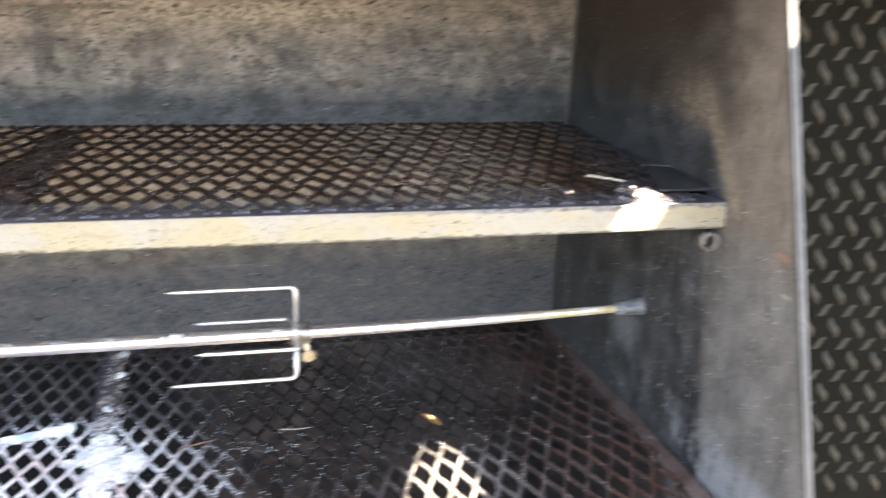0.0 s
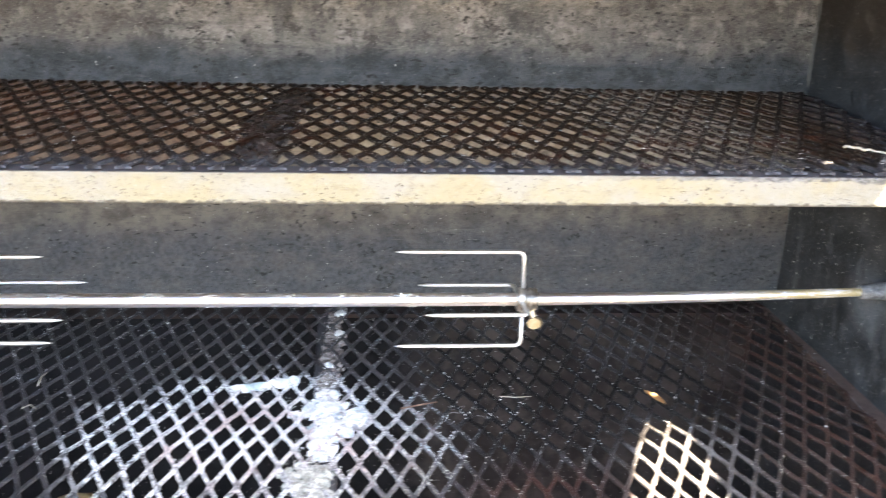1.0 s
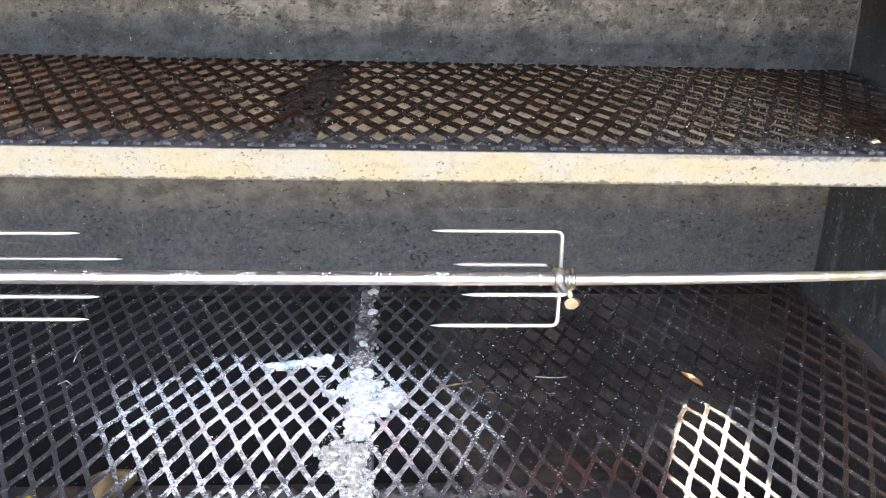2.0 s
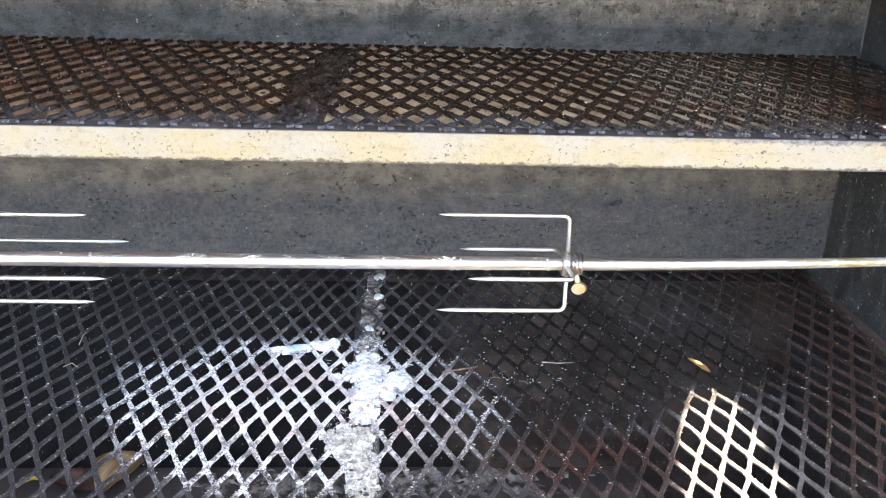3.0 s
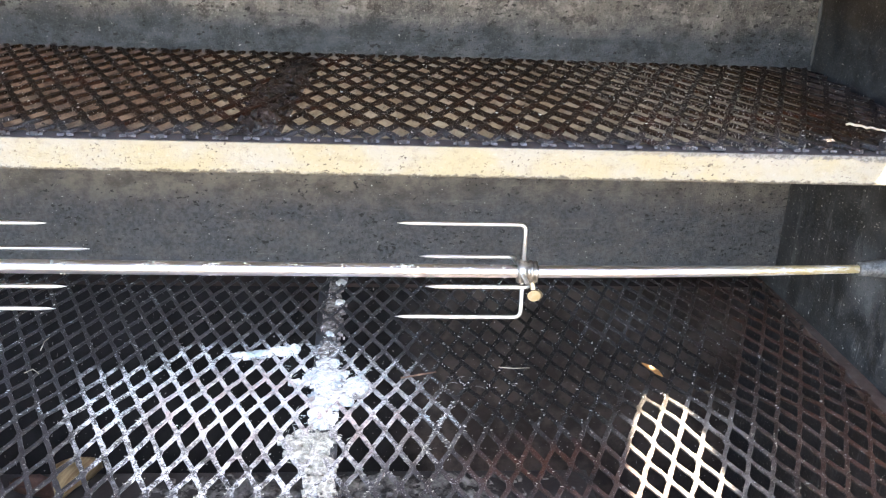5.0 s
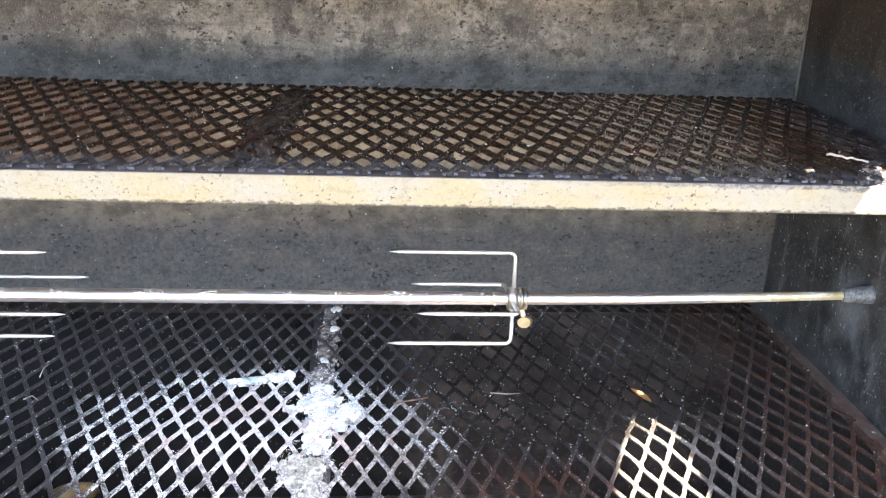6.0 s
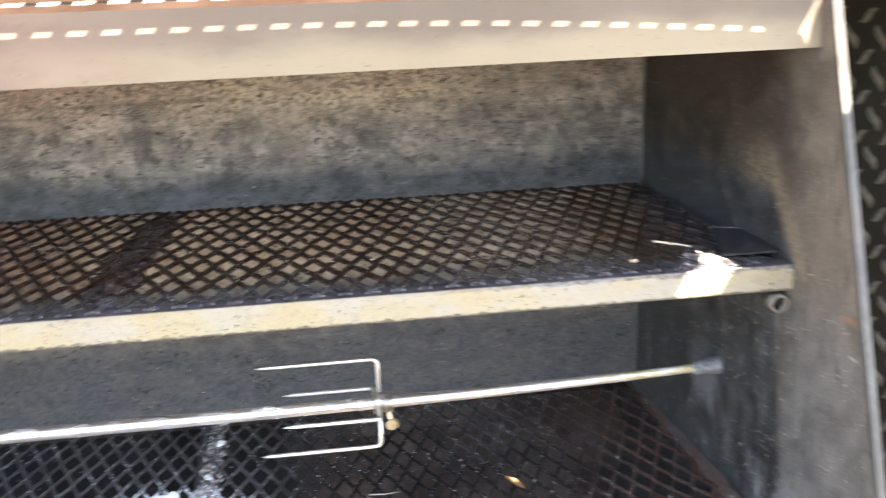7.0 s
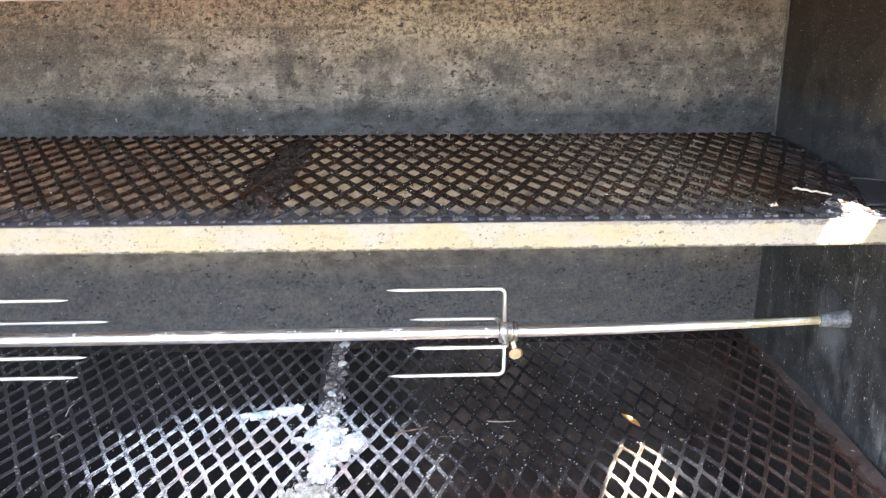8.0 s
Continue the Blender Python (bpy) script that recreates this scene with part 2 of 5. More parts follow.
    c = mix(n, l, maths(n, l, "MULTIPLY", ashy, ramp(n, l, maths(n, l, "ADD", streak, maths(n, l, "MULTIPLY", rag, 0.6)), 0.66, 0.86)), c, (0.25, 0.265, 0.275))
    scratch = noise_node(n, l, 110.0, 5, 0.75, (1, 1, 0.13), 21.0)
    c = mix(n, l, maths(n, l, "MULTIPLY", maths(n, l, "MULTIPLY", ramp(n, l, scratch, 0.56, 0.68), plain), ramp(n, l, rag, 0.42, 0.6, 0.0, 0.5)), c, (0.26, 0.27, 0.27))
    c = mix(n, l, ramp(n, l, scratch, 0.44, 0.34, 0.0, 0.55), c, (0.018, 0.018, 0.018))
    c = mix(n, l, ramp(n, l, fine, 0.66, 0.72), c, (0.36, 0.35, 0.32))
    drops = noise_node(n, l, 260.0, 2, 0.6, (1, 1, 1), 33.0)
    c = mix(n, l, maths(n, l, "MULTIPLY", ramp(n, l, drops, 0.68, 0.72), ramp(n, l, z, 1.10, 1.04, 0.3, 0.9)), c, (0.50, 0.50, 0.47))
    c = mix(n, l, ramp(n, l, drops, 0.31, 0.27, 0.0, 0.8), c, (0.010, 0.010, 0.010))
    c = mix(n, l, ramp(n, l, grain, 0.54, 0.74, 0.0, 0.4), c, (0.25, 0.24, 0.22))
    c = mix(n, l, ramp(n, l, grain, 0.42, 0.30, 0.0, 0.6), c, (0.02, 0.018, 0.016))
    l.new(c, s.inputs["Base Color"])
    l.new(ramp(n, l, rag, 0.3, 0.7, 0.42, 0.75), s.inputs["Roughness"])
    bump(n, l, s, maths(n, l, "ADD", maths(n, l, "ADD", streak, fine), grain), 0.4, 0.0013)
    return m


def spot(n, l, u, v, cu, cv, ru, rv, ragged, edge=0.35):
    """1 inside a ragged ellipse, 0 outside."""
    a = maths(n, l, "POWER", maths(n, l, "DIVIDE", maths(n, l, "SUBTRACT", u, cu), ru), 2)
    b = maths(n, l, "POWER", maths(n, l, "DIVIDE", maths(n, l, "SUBTRACT", v, cv), rv), 2)
    d = maths(n, l, "SQRT", maths(n, l, "ADD", a, b), 0)
    d = maths(n, l, "ADD", d, maths(n, l, "MULTIPLY", maths(n, l, "SUBTRACT", ragged, 0.5), 1.6))
    return ramp(n, l, d, 1.0 + edge, 1.0 - edge)


def grate_material():
    """Black seasoned steel, whitened by ash round the burnt spot, brown with rust and painted shade towards the end
    wall.
    """
    m, n, l, s = nodes_of("grate_steel")
    big = noise_node(n, l, 16.0, 7, 0.65)
    fine = noise_node(n, l, 520.0, 3, 0.75, (1, 1, 1), 4.0)
    mid = noise_node(n, l, 90.0, 5, 0.7, (1, 1, 1), 8.0)
    gritty = noise_node(n, l, 430.0, 4, 0.8, (1, 1, 1), 12.0)
    x, y = axis_of(n, l, "X"), axis_of(n, l, "Y")
    ex = maths(n, l, "DIVIDE", maths(n, l, "SUBTRACT", x, -0.155), 0.165)
    ey = maths(n, l, "DIVIDE", maths(n, l, "SUBTRACT", y, 0.058), 0.128)
    d = maths(n, l, "SQRT", maths(n, l, "ADD", maths(n, l, "POWER", ex, 2), maths(n, l, "POWER", ey, 2)), 0)
    d = maths(n, l, "ADD", d, maths(n, l, "MULTIPLY", maths(n, l, "SUBTRACT", big, 0.5), 0.9))
    c = mix(n, l, ramp(n, l, mid, 0.4, 0.62), (0.030, 0.028, 0.030), (0.078, 0.074, 0.077))
    c = mix(n, l, maths(n, l, "MULTIPLY", ramp(n, l, y, 0.13, 0.22), ramp(n, l, x, 0.0, -0.06, 0.25, 0.8)), c, mix(n, l, ramp(n, l, mid, 0.4, 0.62), (0.040, 0.036, 0.036), (0.115, 0.104, 0.104)))
    patch = noise_node(n, l, 30.0, 5, 0.7, (1, 1, 1), 19.0)
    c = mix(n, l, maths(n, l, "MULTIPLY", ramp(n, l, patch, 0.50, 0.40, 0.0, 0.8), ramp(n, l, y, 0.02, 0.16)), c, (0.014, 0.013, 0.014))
    # Shade painted in: the strands turn dark brown towards the end wall.
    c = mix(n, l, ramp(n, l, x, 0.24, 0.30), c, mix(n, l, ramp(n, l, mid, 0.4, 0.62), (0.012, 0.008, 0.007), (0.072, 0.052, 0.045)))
    # Paler strands painted where the sun patch falls, to brighten it.
    c = mix(n, l, maths(n, l, "MULTIPLY", ramp(n, l, y, 0.13, 0.07), maths(n, l, "MULTIPLY", ramp(n, l, x, 0.12, 0.17), ramp(n, l, x, 0.30, 0.24))), c, mix(n, l, ramp(n, l, mid, 0.4, 0.62), (0.070, 0.063, 0.058), (0.20, 0.187, 0.175)))
    # Darker towards the far left end.
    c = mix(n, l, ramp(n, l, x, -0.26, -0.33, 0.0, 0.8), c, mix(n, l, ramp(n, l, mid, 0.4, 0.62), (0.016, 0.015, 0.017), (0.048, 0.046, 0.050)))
    # burnt-on grease, black and dull, to the right of the ash
    tar = maths(n, l, "MULTIPLY", spot(n, l, x, y, 0.095, 0.135, 0.120, 0.155, big, 0.3), 0.93)
    tar = maths(n, l, "MAXIMUM", tar, maths(n, l, "MULTIPLY", spot(n, l, x, y, 0.245, 0.145, 0.075, 0.085, big, 0.35), 0.85))
    tar = maths(n, l, "MAXIMUM", tar, maths(n, l, "MULTIPLY", spot(n, l, x, y, 0.085, -0.02, 0.065, 0.06, big, 0.4), 0.75))
    c = mix(n, l, tar, c, (0.007, 0.006, 0.0055))
    rust = maths(n, l, "MULTIPLY", maths(n, l, "MAXIMUM", ramp(n, l, x, 0.27, 0.38), spot(n, l, x, y, 0.09, -0.05, 0.09, 0.05, big, 0.5)), ramp(n, l, big, 0.36, 0.56))
    c = mix(n, l, maths(n, l, "MULTIPLY", rust, 0.6), c, (0.085, 0.030, 0.018))
    crust = maths(n, l, "MULTIPLY", ramp(n, l, d, 1.12, 0.6), maths(n, l, "MULTIPLY", ramp(n, l, maths(n, l, "ADD", mid, maths(n, l, "MULTIPLY", gritty, 0.9)), 0.84, 1.08, 0.10, 1.0), ramp(n, l, x, -0.09, -0.04, 1.0, 0.8)))
    c = mix(n, l, crust, c, mix(n, l, ramp(n, l, big, 0.45, 0.6), (0.92, 0.905, 0.88), (0.74, 0.60, 0.56)))
    heart = maths(n, l, "MULTIPLY", maths(n, l, "MULTIPLY", ramp(n, l, d, 0.85, 0.5), ramp(n, l, x, -0.085, -0.125, 0.35, 1.0)), maths(n, l, "MULTIPLY", ramp(n, l, mid, 0.35, 0.51, 0.25, 0.88), ramp(n, l, y, -0.01, 0.06, 0.45, 1.0)))
    c = mix(n, l, heart, c, mix(n, l, ramp(n, l, big, 0.42, 0.58), (0.93, 0.90, 0.88), (0.82, 0.68, 0.64)))
    rim = maths(n, l, "MULTIPLY", maths(n, l, "MULTIPLY", ramp(n, l, d, 1.2, 1.0), ramp(n, l, d, 0.7, 0.86)), ramp(n, l, x, -0.06, -0.15))
    c = mix(n, l, maths(n, l, "MULTIPLY", rim, ramp(n, l, maths(n, l, "ADD", mid, gritty), 0.92, 1.10)), c, (0.92, 0.94, 0.95))
    c = mix(n, l, maths(n, l, "MULTIPLY", ramp(n, l, gritty, 0.46, 0.36), 0.7), c, (0.02, 0.018, 0.018))
    c = mix(n, l, maths(n, l, "MULTIPLY", ramp(n, l, fine, 0.62, 0.68), ramp(n, l, tar, 0.0, 1.0, 1.0, 0.35)), c, (0.55, 0.56, 0.57))
    l.new(c, s.inputs["Base Color"])
    l.new(ramp(n, l, mid, 0.3, 0.7, 0.32, 0.6), s.inputs["Roughness"])
    l.new(ramp(n, l, tar, 0.0, 1.0, 0.5, 0.22), s.inputs["Specular IOR Level"])
    bump(n, l, s, maths(n, l, "ADD", maths(n, l, "ADD", mid, gritty), fine), 0.6, 0.0010)
    return m


def rack_material():
    """Rack mesh: black-brown grease in patches, reddish where it burnt, a bluish dusty film along the front and the end."""
    m, n, l, s = nodes_of("rack_steel")
    big = noise_node(n, l, 14.0, 7, 0.7)
    mid = noise_node(n, l, 95.0, 5, 0.75, (1, 1, 1), 4.0)
    fine = noise_node(n, l, 430.0, 3, 0.75, (1, 1, 1), 7.0)
    x, y = axis_of(n, l, "X"), axis_of(n, l, "Y")
    c = mix(n, l, ramp(n, l, mid, 0.38, 0.62), (0.008, 0.005, 0.0035), (0.032, 0.019, 0.012))
    c = mix(n, l, ramp(n, l, big, 0.50, 0.66, 0.0, 0.8), c, (0.046, 0.016, 0.009))
    wob = maths(n, l, "MULTIPLY", maths(n, l, "SUBTRACT", big, 0.5), 0.1)
    film = maths(n, l, "MAXIMUM", ramp(n, l, maths(n, l, "ADD", y, wob), 0.05, 0.01), ramp(n, l, maths(n, l, "ADD", x, wob), 0.34, 0.42, 0.0, 0.5))
    c = mix(n, l, maths(n, l, "MULTIPLY", film, ramp(n, l, mid, 0.42, 0.6, 0.2, 0.9)), c, (0.070, 0.074, 0.084))
    c = mix(n, l, maths(n, l, "MAXIMUM", ramp(n, l, fine, 0.62, 0.67), maths(n, l, "MULTIPLY", ramp(n, l, fine, 0.57, 0.62), maths(n, l, "MULTIPLY", ramp(n, l, x, 0.08, 0.2, 0.0, 0.8), ramp(n, l, x, 0.34, 0.26)))), c, (0.55, 0.51, 0.46))
    l.new(c, s.inputs["Base Color"])
    l.new(ramp(n, l, mid, 0.3, 0.7, 0.38, 0.7), s.inputs["Roughness"])
    s.inputs["Specular IOR Level"].default_value = 0.07
    bump(n, l, s, maths(n, l, "ADD", mid, fine), 0.7, 0.0012)
    return m


def lip_material():
    """Bare rolled steel: cream and lilac blotches, speckled with dark pits and grease, dirtier towards the lower edge."""
    m, n, l, s = nodes_of("bare_rolled_steel")
    big = noise_node(n, l, 22.0, 6, 0.6, (0.6, 1, 1), 1.0)
    other = noise_node(n, l, 34.0, 6, 0.7, (0.5, 1, 1), 6.0)
    mid = noise_node(n, l, 120.0, 5, 0.75, (0.7, 1, 1), 3.0)
    pit = noise_node(n, l, 330.0, 3, 0.7, (0.8, 1, 1), 9.0)
    z = axis_of(n, l, "Z")
    c = mix(n, l, ramp(n, l, big, 0.38, 0.62), (0.28, 0.252, 0.165), (0.268, 0.26, 0.222))
    c = mix(n, l, ramp(n, l, other, 0.54, 0.68, 0.0, 0.4), c, (0.24, 0.238, 0.225))
    c = mix(n, l, ramp(n, l, mid, 0.52, 0.70, 0.0, 0.45), c, (0.16, 0.135, 0.095))
    pits = maths(n, l, "MULTIPLY", ramp(n, l, pit, 0.61, 0.66), ramp(n, l, other, 0.45, 0.58, 0.15, 1.0))
    c = mix(n, l, pits, c, (0.05, 0.04, 0.03))
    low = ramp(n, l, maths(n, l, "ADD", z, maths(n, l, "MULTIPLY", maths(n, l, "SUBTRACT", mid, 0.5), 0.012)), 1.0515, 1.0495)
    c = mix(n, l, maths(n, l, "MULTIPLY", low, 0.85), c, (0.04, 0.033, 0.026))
    c = mix(n, l, ramp(n, l, pit, 0.40, 0.32, 0.0, 0.35), c, (0.36, 0.34, 0.30))
    dust = ramp(n, l, maths(n, l, "ADD", z, maths(n, l, "MULTIPLY", maths(n, l, "SUBTRACT", mid, 0.5), 0.014)), 1.0685, 1.0715)
    c = mix(n, l, maths(n, l, "MULTIPLY", dust, ramp(n, l, axis_of(n, l, "X"), 0.05, 0.24, 0.1, 0.85)), c, mix(n, l, ramp(n, l, pit, 0.4, 0.6), (0.05, 0.052, 0.058), (0.17, 0.175, 0.185)))
    l.new(c, s.inputs["Base Color"])
    l.new(ramp(n, l, mid, 0.3, 0.7, 0.42, 0.62), s.inputs["Roughness"])
    s.inputs["Metallic"].default_value = 0.1
    bump(n, l, s, maths(n, l, "ADD", mid, pit), 0.8, 0.0016)
    return m


def header_material():
    """Pale steel, bounce light painted in: cream along its lower edge, pinkish grey above and towards the far end."""
    m, n, l, s = nodes_of("bounce_lit_steel")
    big = noise_node(n, l, 11.0, 7, 0.65, (0.5, 1, 1), 3.0)
    fine = noise_node(n, l, 260.0, 4, 0.7, (0.5, 1, 1), 6.0)
    x, z = axis_of(n, l, "X"), axis_of(n, l, "Z")
    wob = maths(n, l, "MULTIPLY", maths(n, l, "SUBTRACT", big, 0.5), 0.05)
    c = mix(n, l, ramp(n, l, maths(n, l, "ADD", z, wob), 1.278, 1.305), (0.215, 0.192, 0.143), (0.115, 0.096, 0.082))
    c = mix(n, l, ramp(n, l, maths(n, l, "ADD", x, maths(n, l, "MULTIPLY", wob, 3.0)), 0.02, -0.26, 0.0, 0.75), c, mix(n, l, ramp(n, l, big, 0.4, 0.6), (0.145, 0.098, 0.080), (0.225, 0.168, 0.138)))
    c = mix(n, l, ramp(n, l, fine, 0.62, 0.72, 0.0, 0.6), c, (0.10, 0.075, 0.055))
    l.new(c, s.inputs["Base Color"])
    l.new(ramp(n, l, big, 0.3, 0.7, 0.45, 0.65), s.inputs["Roughness"])
    s.inputs["Metallic"].default_value = 0.1
    bump(n, l, s, fine, 0.25, 0.0008)
    return m


def ash_material():
    """Flaky ash: white with a cold cast, creamy and grey in patches, full of small dark pits."""
    m, n, l, s = nodes_of("white_ash")
    big = noise_node(n, l, 38.0, 6, 0.7, (1, 1, 1), 2.0)
    streak = noise_node(n, l, 200.0, 6, 0.8, (1.0, 0.7, 1.0), 5.0)
    pit = noise_node(n, l, 420.0, 3, 0.8, (1, 1, 1), 9.0)
    y = axis_of(n, l, "Y")
    c = mix(n, l, ramp(n, l, big, 0.40, 0.50), (0.52, 0.62, 0.65), (0.97, 0.96, 0.92))
    low = ramp(n, l, maths(n, l, "ADD", y, maths(n, l, "MULTIPLY", maths(n, l, "SUBTRACT", big, 0.5), 0.06)), 0.03, 0.0)
    c = mix(n, l, maths(n, l, "MULTIPLY", low, 0.9), c, mix(n, l, ramp(n, l, streak, 0.42, 0.62), (0.30, 0.29, 0.24), (0.76, 0.74, 0.64)))
    c = mix(n, l, ramp(n, l, streak, 0.44, 0.32, 0.0, 0.75), c, (0.25, 0.27, 0.26))
    c = mix(n, l, ramp(n, l, pit, 0.63, 0.69, 0.0, 0.8), c, (0.10, 0.10, 0.10))
    l.new(c, s.inputs["Base Color"])
    s.inputs["Roughness"].default_value = 0.92
    bump(n, l, s, maths(n, l, "ADD", streak, pit), 0.7, 0.0012)
    return m


def floor_material(name, soot, lit_tones):
    """The firebox below the grate: soot black, with sunlight painted in as paler brown in the middle."""
    m, n, l, s = nodes_of(name)
    big = noise_node(n, l, 14.0, 7, 0.7)
    x = axis_of(n, l, "X")
    xx = maths(n, l, "ADD", x, maths(n, l, "MULTIPLY", maths(n, l, "SUBTRACT", big, 0.5), 0.1))
    lit_mid = maths(n, l, "MULTIPLY", ramp(n, l, xx, -0.03, 0.06), ramp(n, l, xx, 0.52, 0.40, 0.0, 1.0))
    c = mix(n, l, ramp(n, l, big, 0.35, 0.65), *soot)
    c = mix(n, l, lit_mid, c, mix(n, l, ramp(n, l, big, 0.4, 0.6), *lit_tones))
    fleck = noise_node(n, l, 210.0, 2, 0.6, (1, 1, 1), 27.0)
    c = mix(n, l, ramp(n, l, fleck, 0.69, 0.72, 0.0, 0.8), c, (0.60, 0.58, 0.54))
    l.new(c, s.inputs["Base Color"])
    s.inputs["Roughness"].default_value = 0.9
    bump(n, l, s, big, 0.5, 0.004)
    return m


BACK = back_panel_material()
END = end_panel_material()
GRATE = grate_material()
RACK = rack_material()
LIP = lip_material()
HEADER = header_material()
LID = worn("browned_lid_steel", (0.20, 0.12, 0.09), (0.36, 0.25, 0.20), (0.5, 0.4, 0.34), 8, 180, (0.5, 0.75), 0.0, 0.25, 0.001)
SOOT = worn("soot_black_steel", (0.016, 0.015, 0.016), (0.034, 0.031, 0.031), (0.08, 0.075, 0.07), 14, 220, (0.5, 0.8), 0.0, 0.4, 0.001)
DARKBAR = worn("greasy_bar_steel", (0.05, 0.052, 0.06), (0.11, 0.11, 0.12), (0.35, 0.35, 0.37), 18, 260, (0.4, 0.65), 0.0, 0.35, 0.0008)
GUSSET = worn("greasy_gusset_steel", (0.007, 0.009, 0.011), (0.030, 0.034, 0.040), (0.15, 0.16, 0.17), 40, 240, (0.6, 0.85), 0.0, 0.5, 0.001, (0.66, 0.72))
EDGE = worn("cut_edge_steel", (0.05, 0.05, 0.048), (0.10, 0.10, 0.097), (0.2, 0.17, 0.15), 30, 260, (0.4, 0.6), 0.1, 0.2, 0.0005)
CUT = worn("sheared_steel", (0.04, 0.04, 0.048), (0.27, 0.27, 0.31), (0.1, 0.1, 0.1), 120, 400, (0.3, 0.5), 0.3, 0.3, 0.0005)


def rod_material():
    """Bright spit steel, stained yellow-brown by smoke towards the wall."""
    m, n, l, s = nodes_of("spit_rod_steel")
    fine = noise_node(n, l, 150.0, 5, 0.7, (0.25, 1, 1), 2.0)
    x = axis_of(n, l, "X")
    stain = maths(n, l, "MULTIPLY", ramp(n, l, x, 0.25, 0.34), ramp(n, l, fine, 0.36, 0.54))
    c = mix(n, l, stain, (0.95, 0.94, 0.93), (0.64, 0.52, 0.29))
    c = mix(n, l, ramp(n, l, fine, 0.66, 0.72), c, (0.34, 0.27, 0.20))
    l.new(c, s.inputs["Base Color"])
    l.new(ramp(n, l, x, 0.20, 0.42, 1.0, 0.35), s.inputs["Metallic"])
    l.new(ramp(n, l, x, 0.15, 0.42, 0.40, 0.5), s.inputs["Roughness"])
    bump(n, l, s, fine, 0.15, 0.0004)
    return m


ROD = rod_material()
TUBE = worn("scaled_tube_steel", (0.10, 0.088, 0.075), (0.24, 0.225, 0.20), (0.08, 0.05, 0.035), 60, 220, (0.6, 0.85), 0.0, 0.5, 0.001)
CHROME = worn("bright_spit_steel", (0.86, 0.85, 0.82), (0.95, 0.94, 0.92), (0.42, 0.33, 0.22), 30, 190, (0.38, 0.5), 1.0, 0.12, 0.0004, (0.69, 0.76), (0.3, 1, 1))
COLLAR = worn("worn_collar_steel", (0.30, 0.28, 0.25), (0.68, 0.65, 0.60), (0.16, 0.11, 0.07), 110, 300, (0.3, 0.5), 0.95, 0.35, 0.0006, (0.6, 0.68))
BRASS = worn("dull_brass", (0.50, 0.38, 0.22), (0.72, 0.60, 0.42), (0.2, 0.13, 0.07), 60, 300, (0.3, 0.5), 0.8, 0.3, 0.0006)
BUSH = worn("galvanised_bushing", (0.10, 0.105, 0.11), (0.32, 0.33, 0.34), (0.5, 0.5, 0.5), 160, 320, (0.4, 0.6), 0.4, 0.5, 0.0008)
ASH = ash_material()
FLOOR = floor_material("sooty_firebox_floor", ((0.10, 0.092, 0.104), (0.20, 0.185, 0.20)), ((0.36, 0.32, 0.30), (0.55, 0.50, 0.47)))
LOWBACK = floor_material("dark_lower_steel", ((0.008, 0.0075, 0.008), (0.02, 0.019, 0.02)), ((0.040, 0.032, 0.028), (0.095, 0.078, 0.067)))
LEDGEASH = worn("dirty_ash", (0.016, 0.015, 0.015), (0.22, 0.215, 0.20), (0.55, 0.54, 0.51), 75, 230, (0.85, 0.95), 0.0, 0.9, 0.002)
GREYASH = worn("grey_ash", (0.035, 0.033, 0.034), (0.52, 0.49, 0.47), (0.95, 0.93, 0.90), 120, 330, (0.85, 0.95), 0.0, 0.9, 0.002)
SEAMDUST = worn("brown_ash_dust", (0.10, 0.085, 0.075), (0.55, 0.48, 0.43), (0.95, 0.93, 0.90), 90, 260, (0.85, 0.95), 0.0, 0.9, 0.002, (0.58, 0.64))
CRUST = worn("burnt_grease", (0.008, 0.007, 0.0065), (0.034, 0.021, 0.016), (0.35, 0.35, 0.37), 60, 230, (0.10, 0.45), 0.0, 0.8, 0.002, (0.67, 0.72))
FILM = worn("dusty_grease", (0.012, 0.011, 0.011), (0.050, 0.048, 0.049), (0.26, 0.26, 0.27), 70, 230, (0.25, 0.6), 0.0, 0.7, 0.0015, (0.66, 0.72))
TREAD = dulled(worn("tread_plate_steel", (0.0035, 0.0037, 0.003), (0.008, 0.0083, 0.0068), (0.02, 0.021, 0.017), 10, 200, (0.7, 0.9), 0.0, 0.25, 0.0008), 0.06)
LUG = dulled(worn("worn_lug_steel", (0.011, 0.012, 0.010), (0.032, 0.033, 0.028), (0.022, 0.022, 0.020), 60, 260, (0.5, 0.65), 0.0, 0.2, 0.0005), 0.25)
GROUND = worn("pale_gravel", (0.09, 0.073, 0.058), (0.138, 0.115, 0.092), (0.07, 0.06, 0.05), 3, 60, (0.9, 0.95), 0.0, 0.6, 0.01)
TWIG = worn("dry_twig", (0.18, 0.10, 0.07), (0.34, 0.22, 0.16), (0.4, 0.33, 0.26), 90, 400, (0.7, 0.9), 0.0, 0.5, 0.0005)
STRAW = worn("pale_straw", (0.5, 0.44, 0.34), (0.68, 0.62, 0.5), (0.4, 0.3, 0.2), 90, 400, (0.6, 0.8), 0.0, 0.3, 0.0004)
LEAF = worn("dry_leaf", (0.25, 0.16, 0.08), (0.52, 0.40, 0.23), (0.12, 0.07, 0.035), 110, 300, (0.6, 0.85), 0.0, 0.5, 0.001, (0.62, 0.7), (0.12, 2.0, 1))
BROWNLEAF = worn("brown_leaf", (0.07, 0.034, 0.026), (0.17, 0.10, 0.08), (0.04, 0.02, 0.015), 90, 300, (0.6, 0.85), 0.0, 0.5, 0.001)
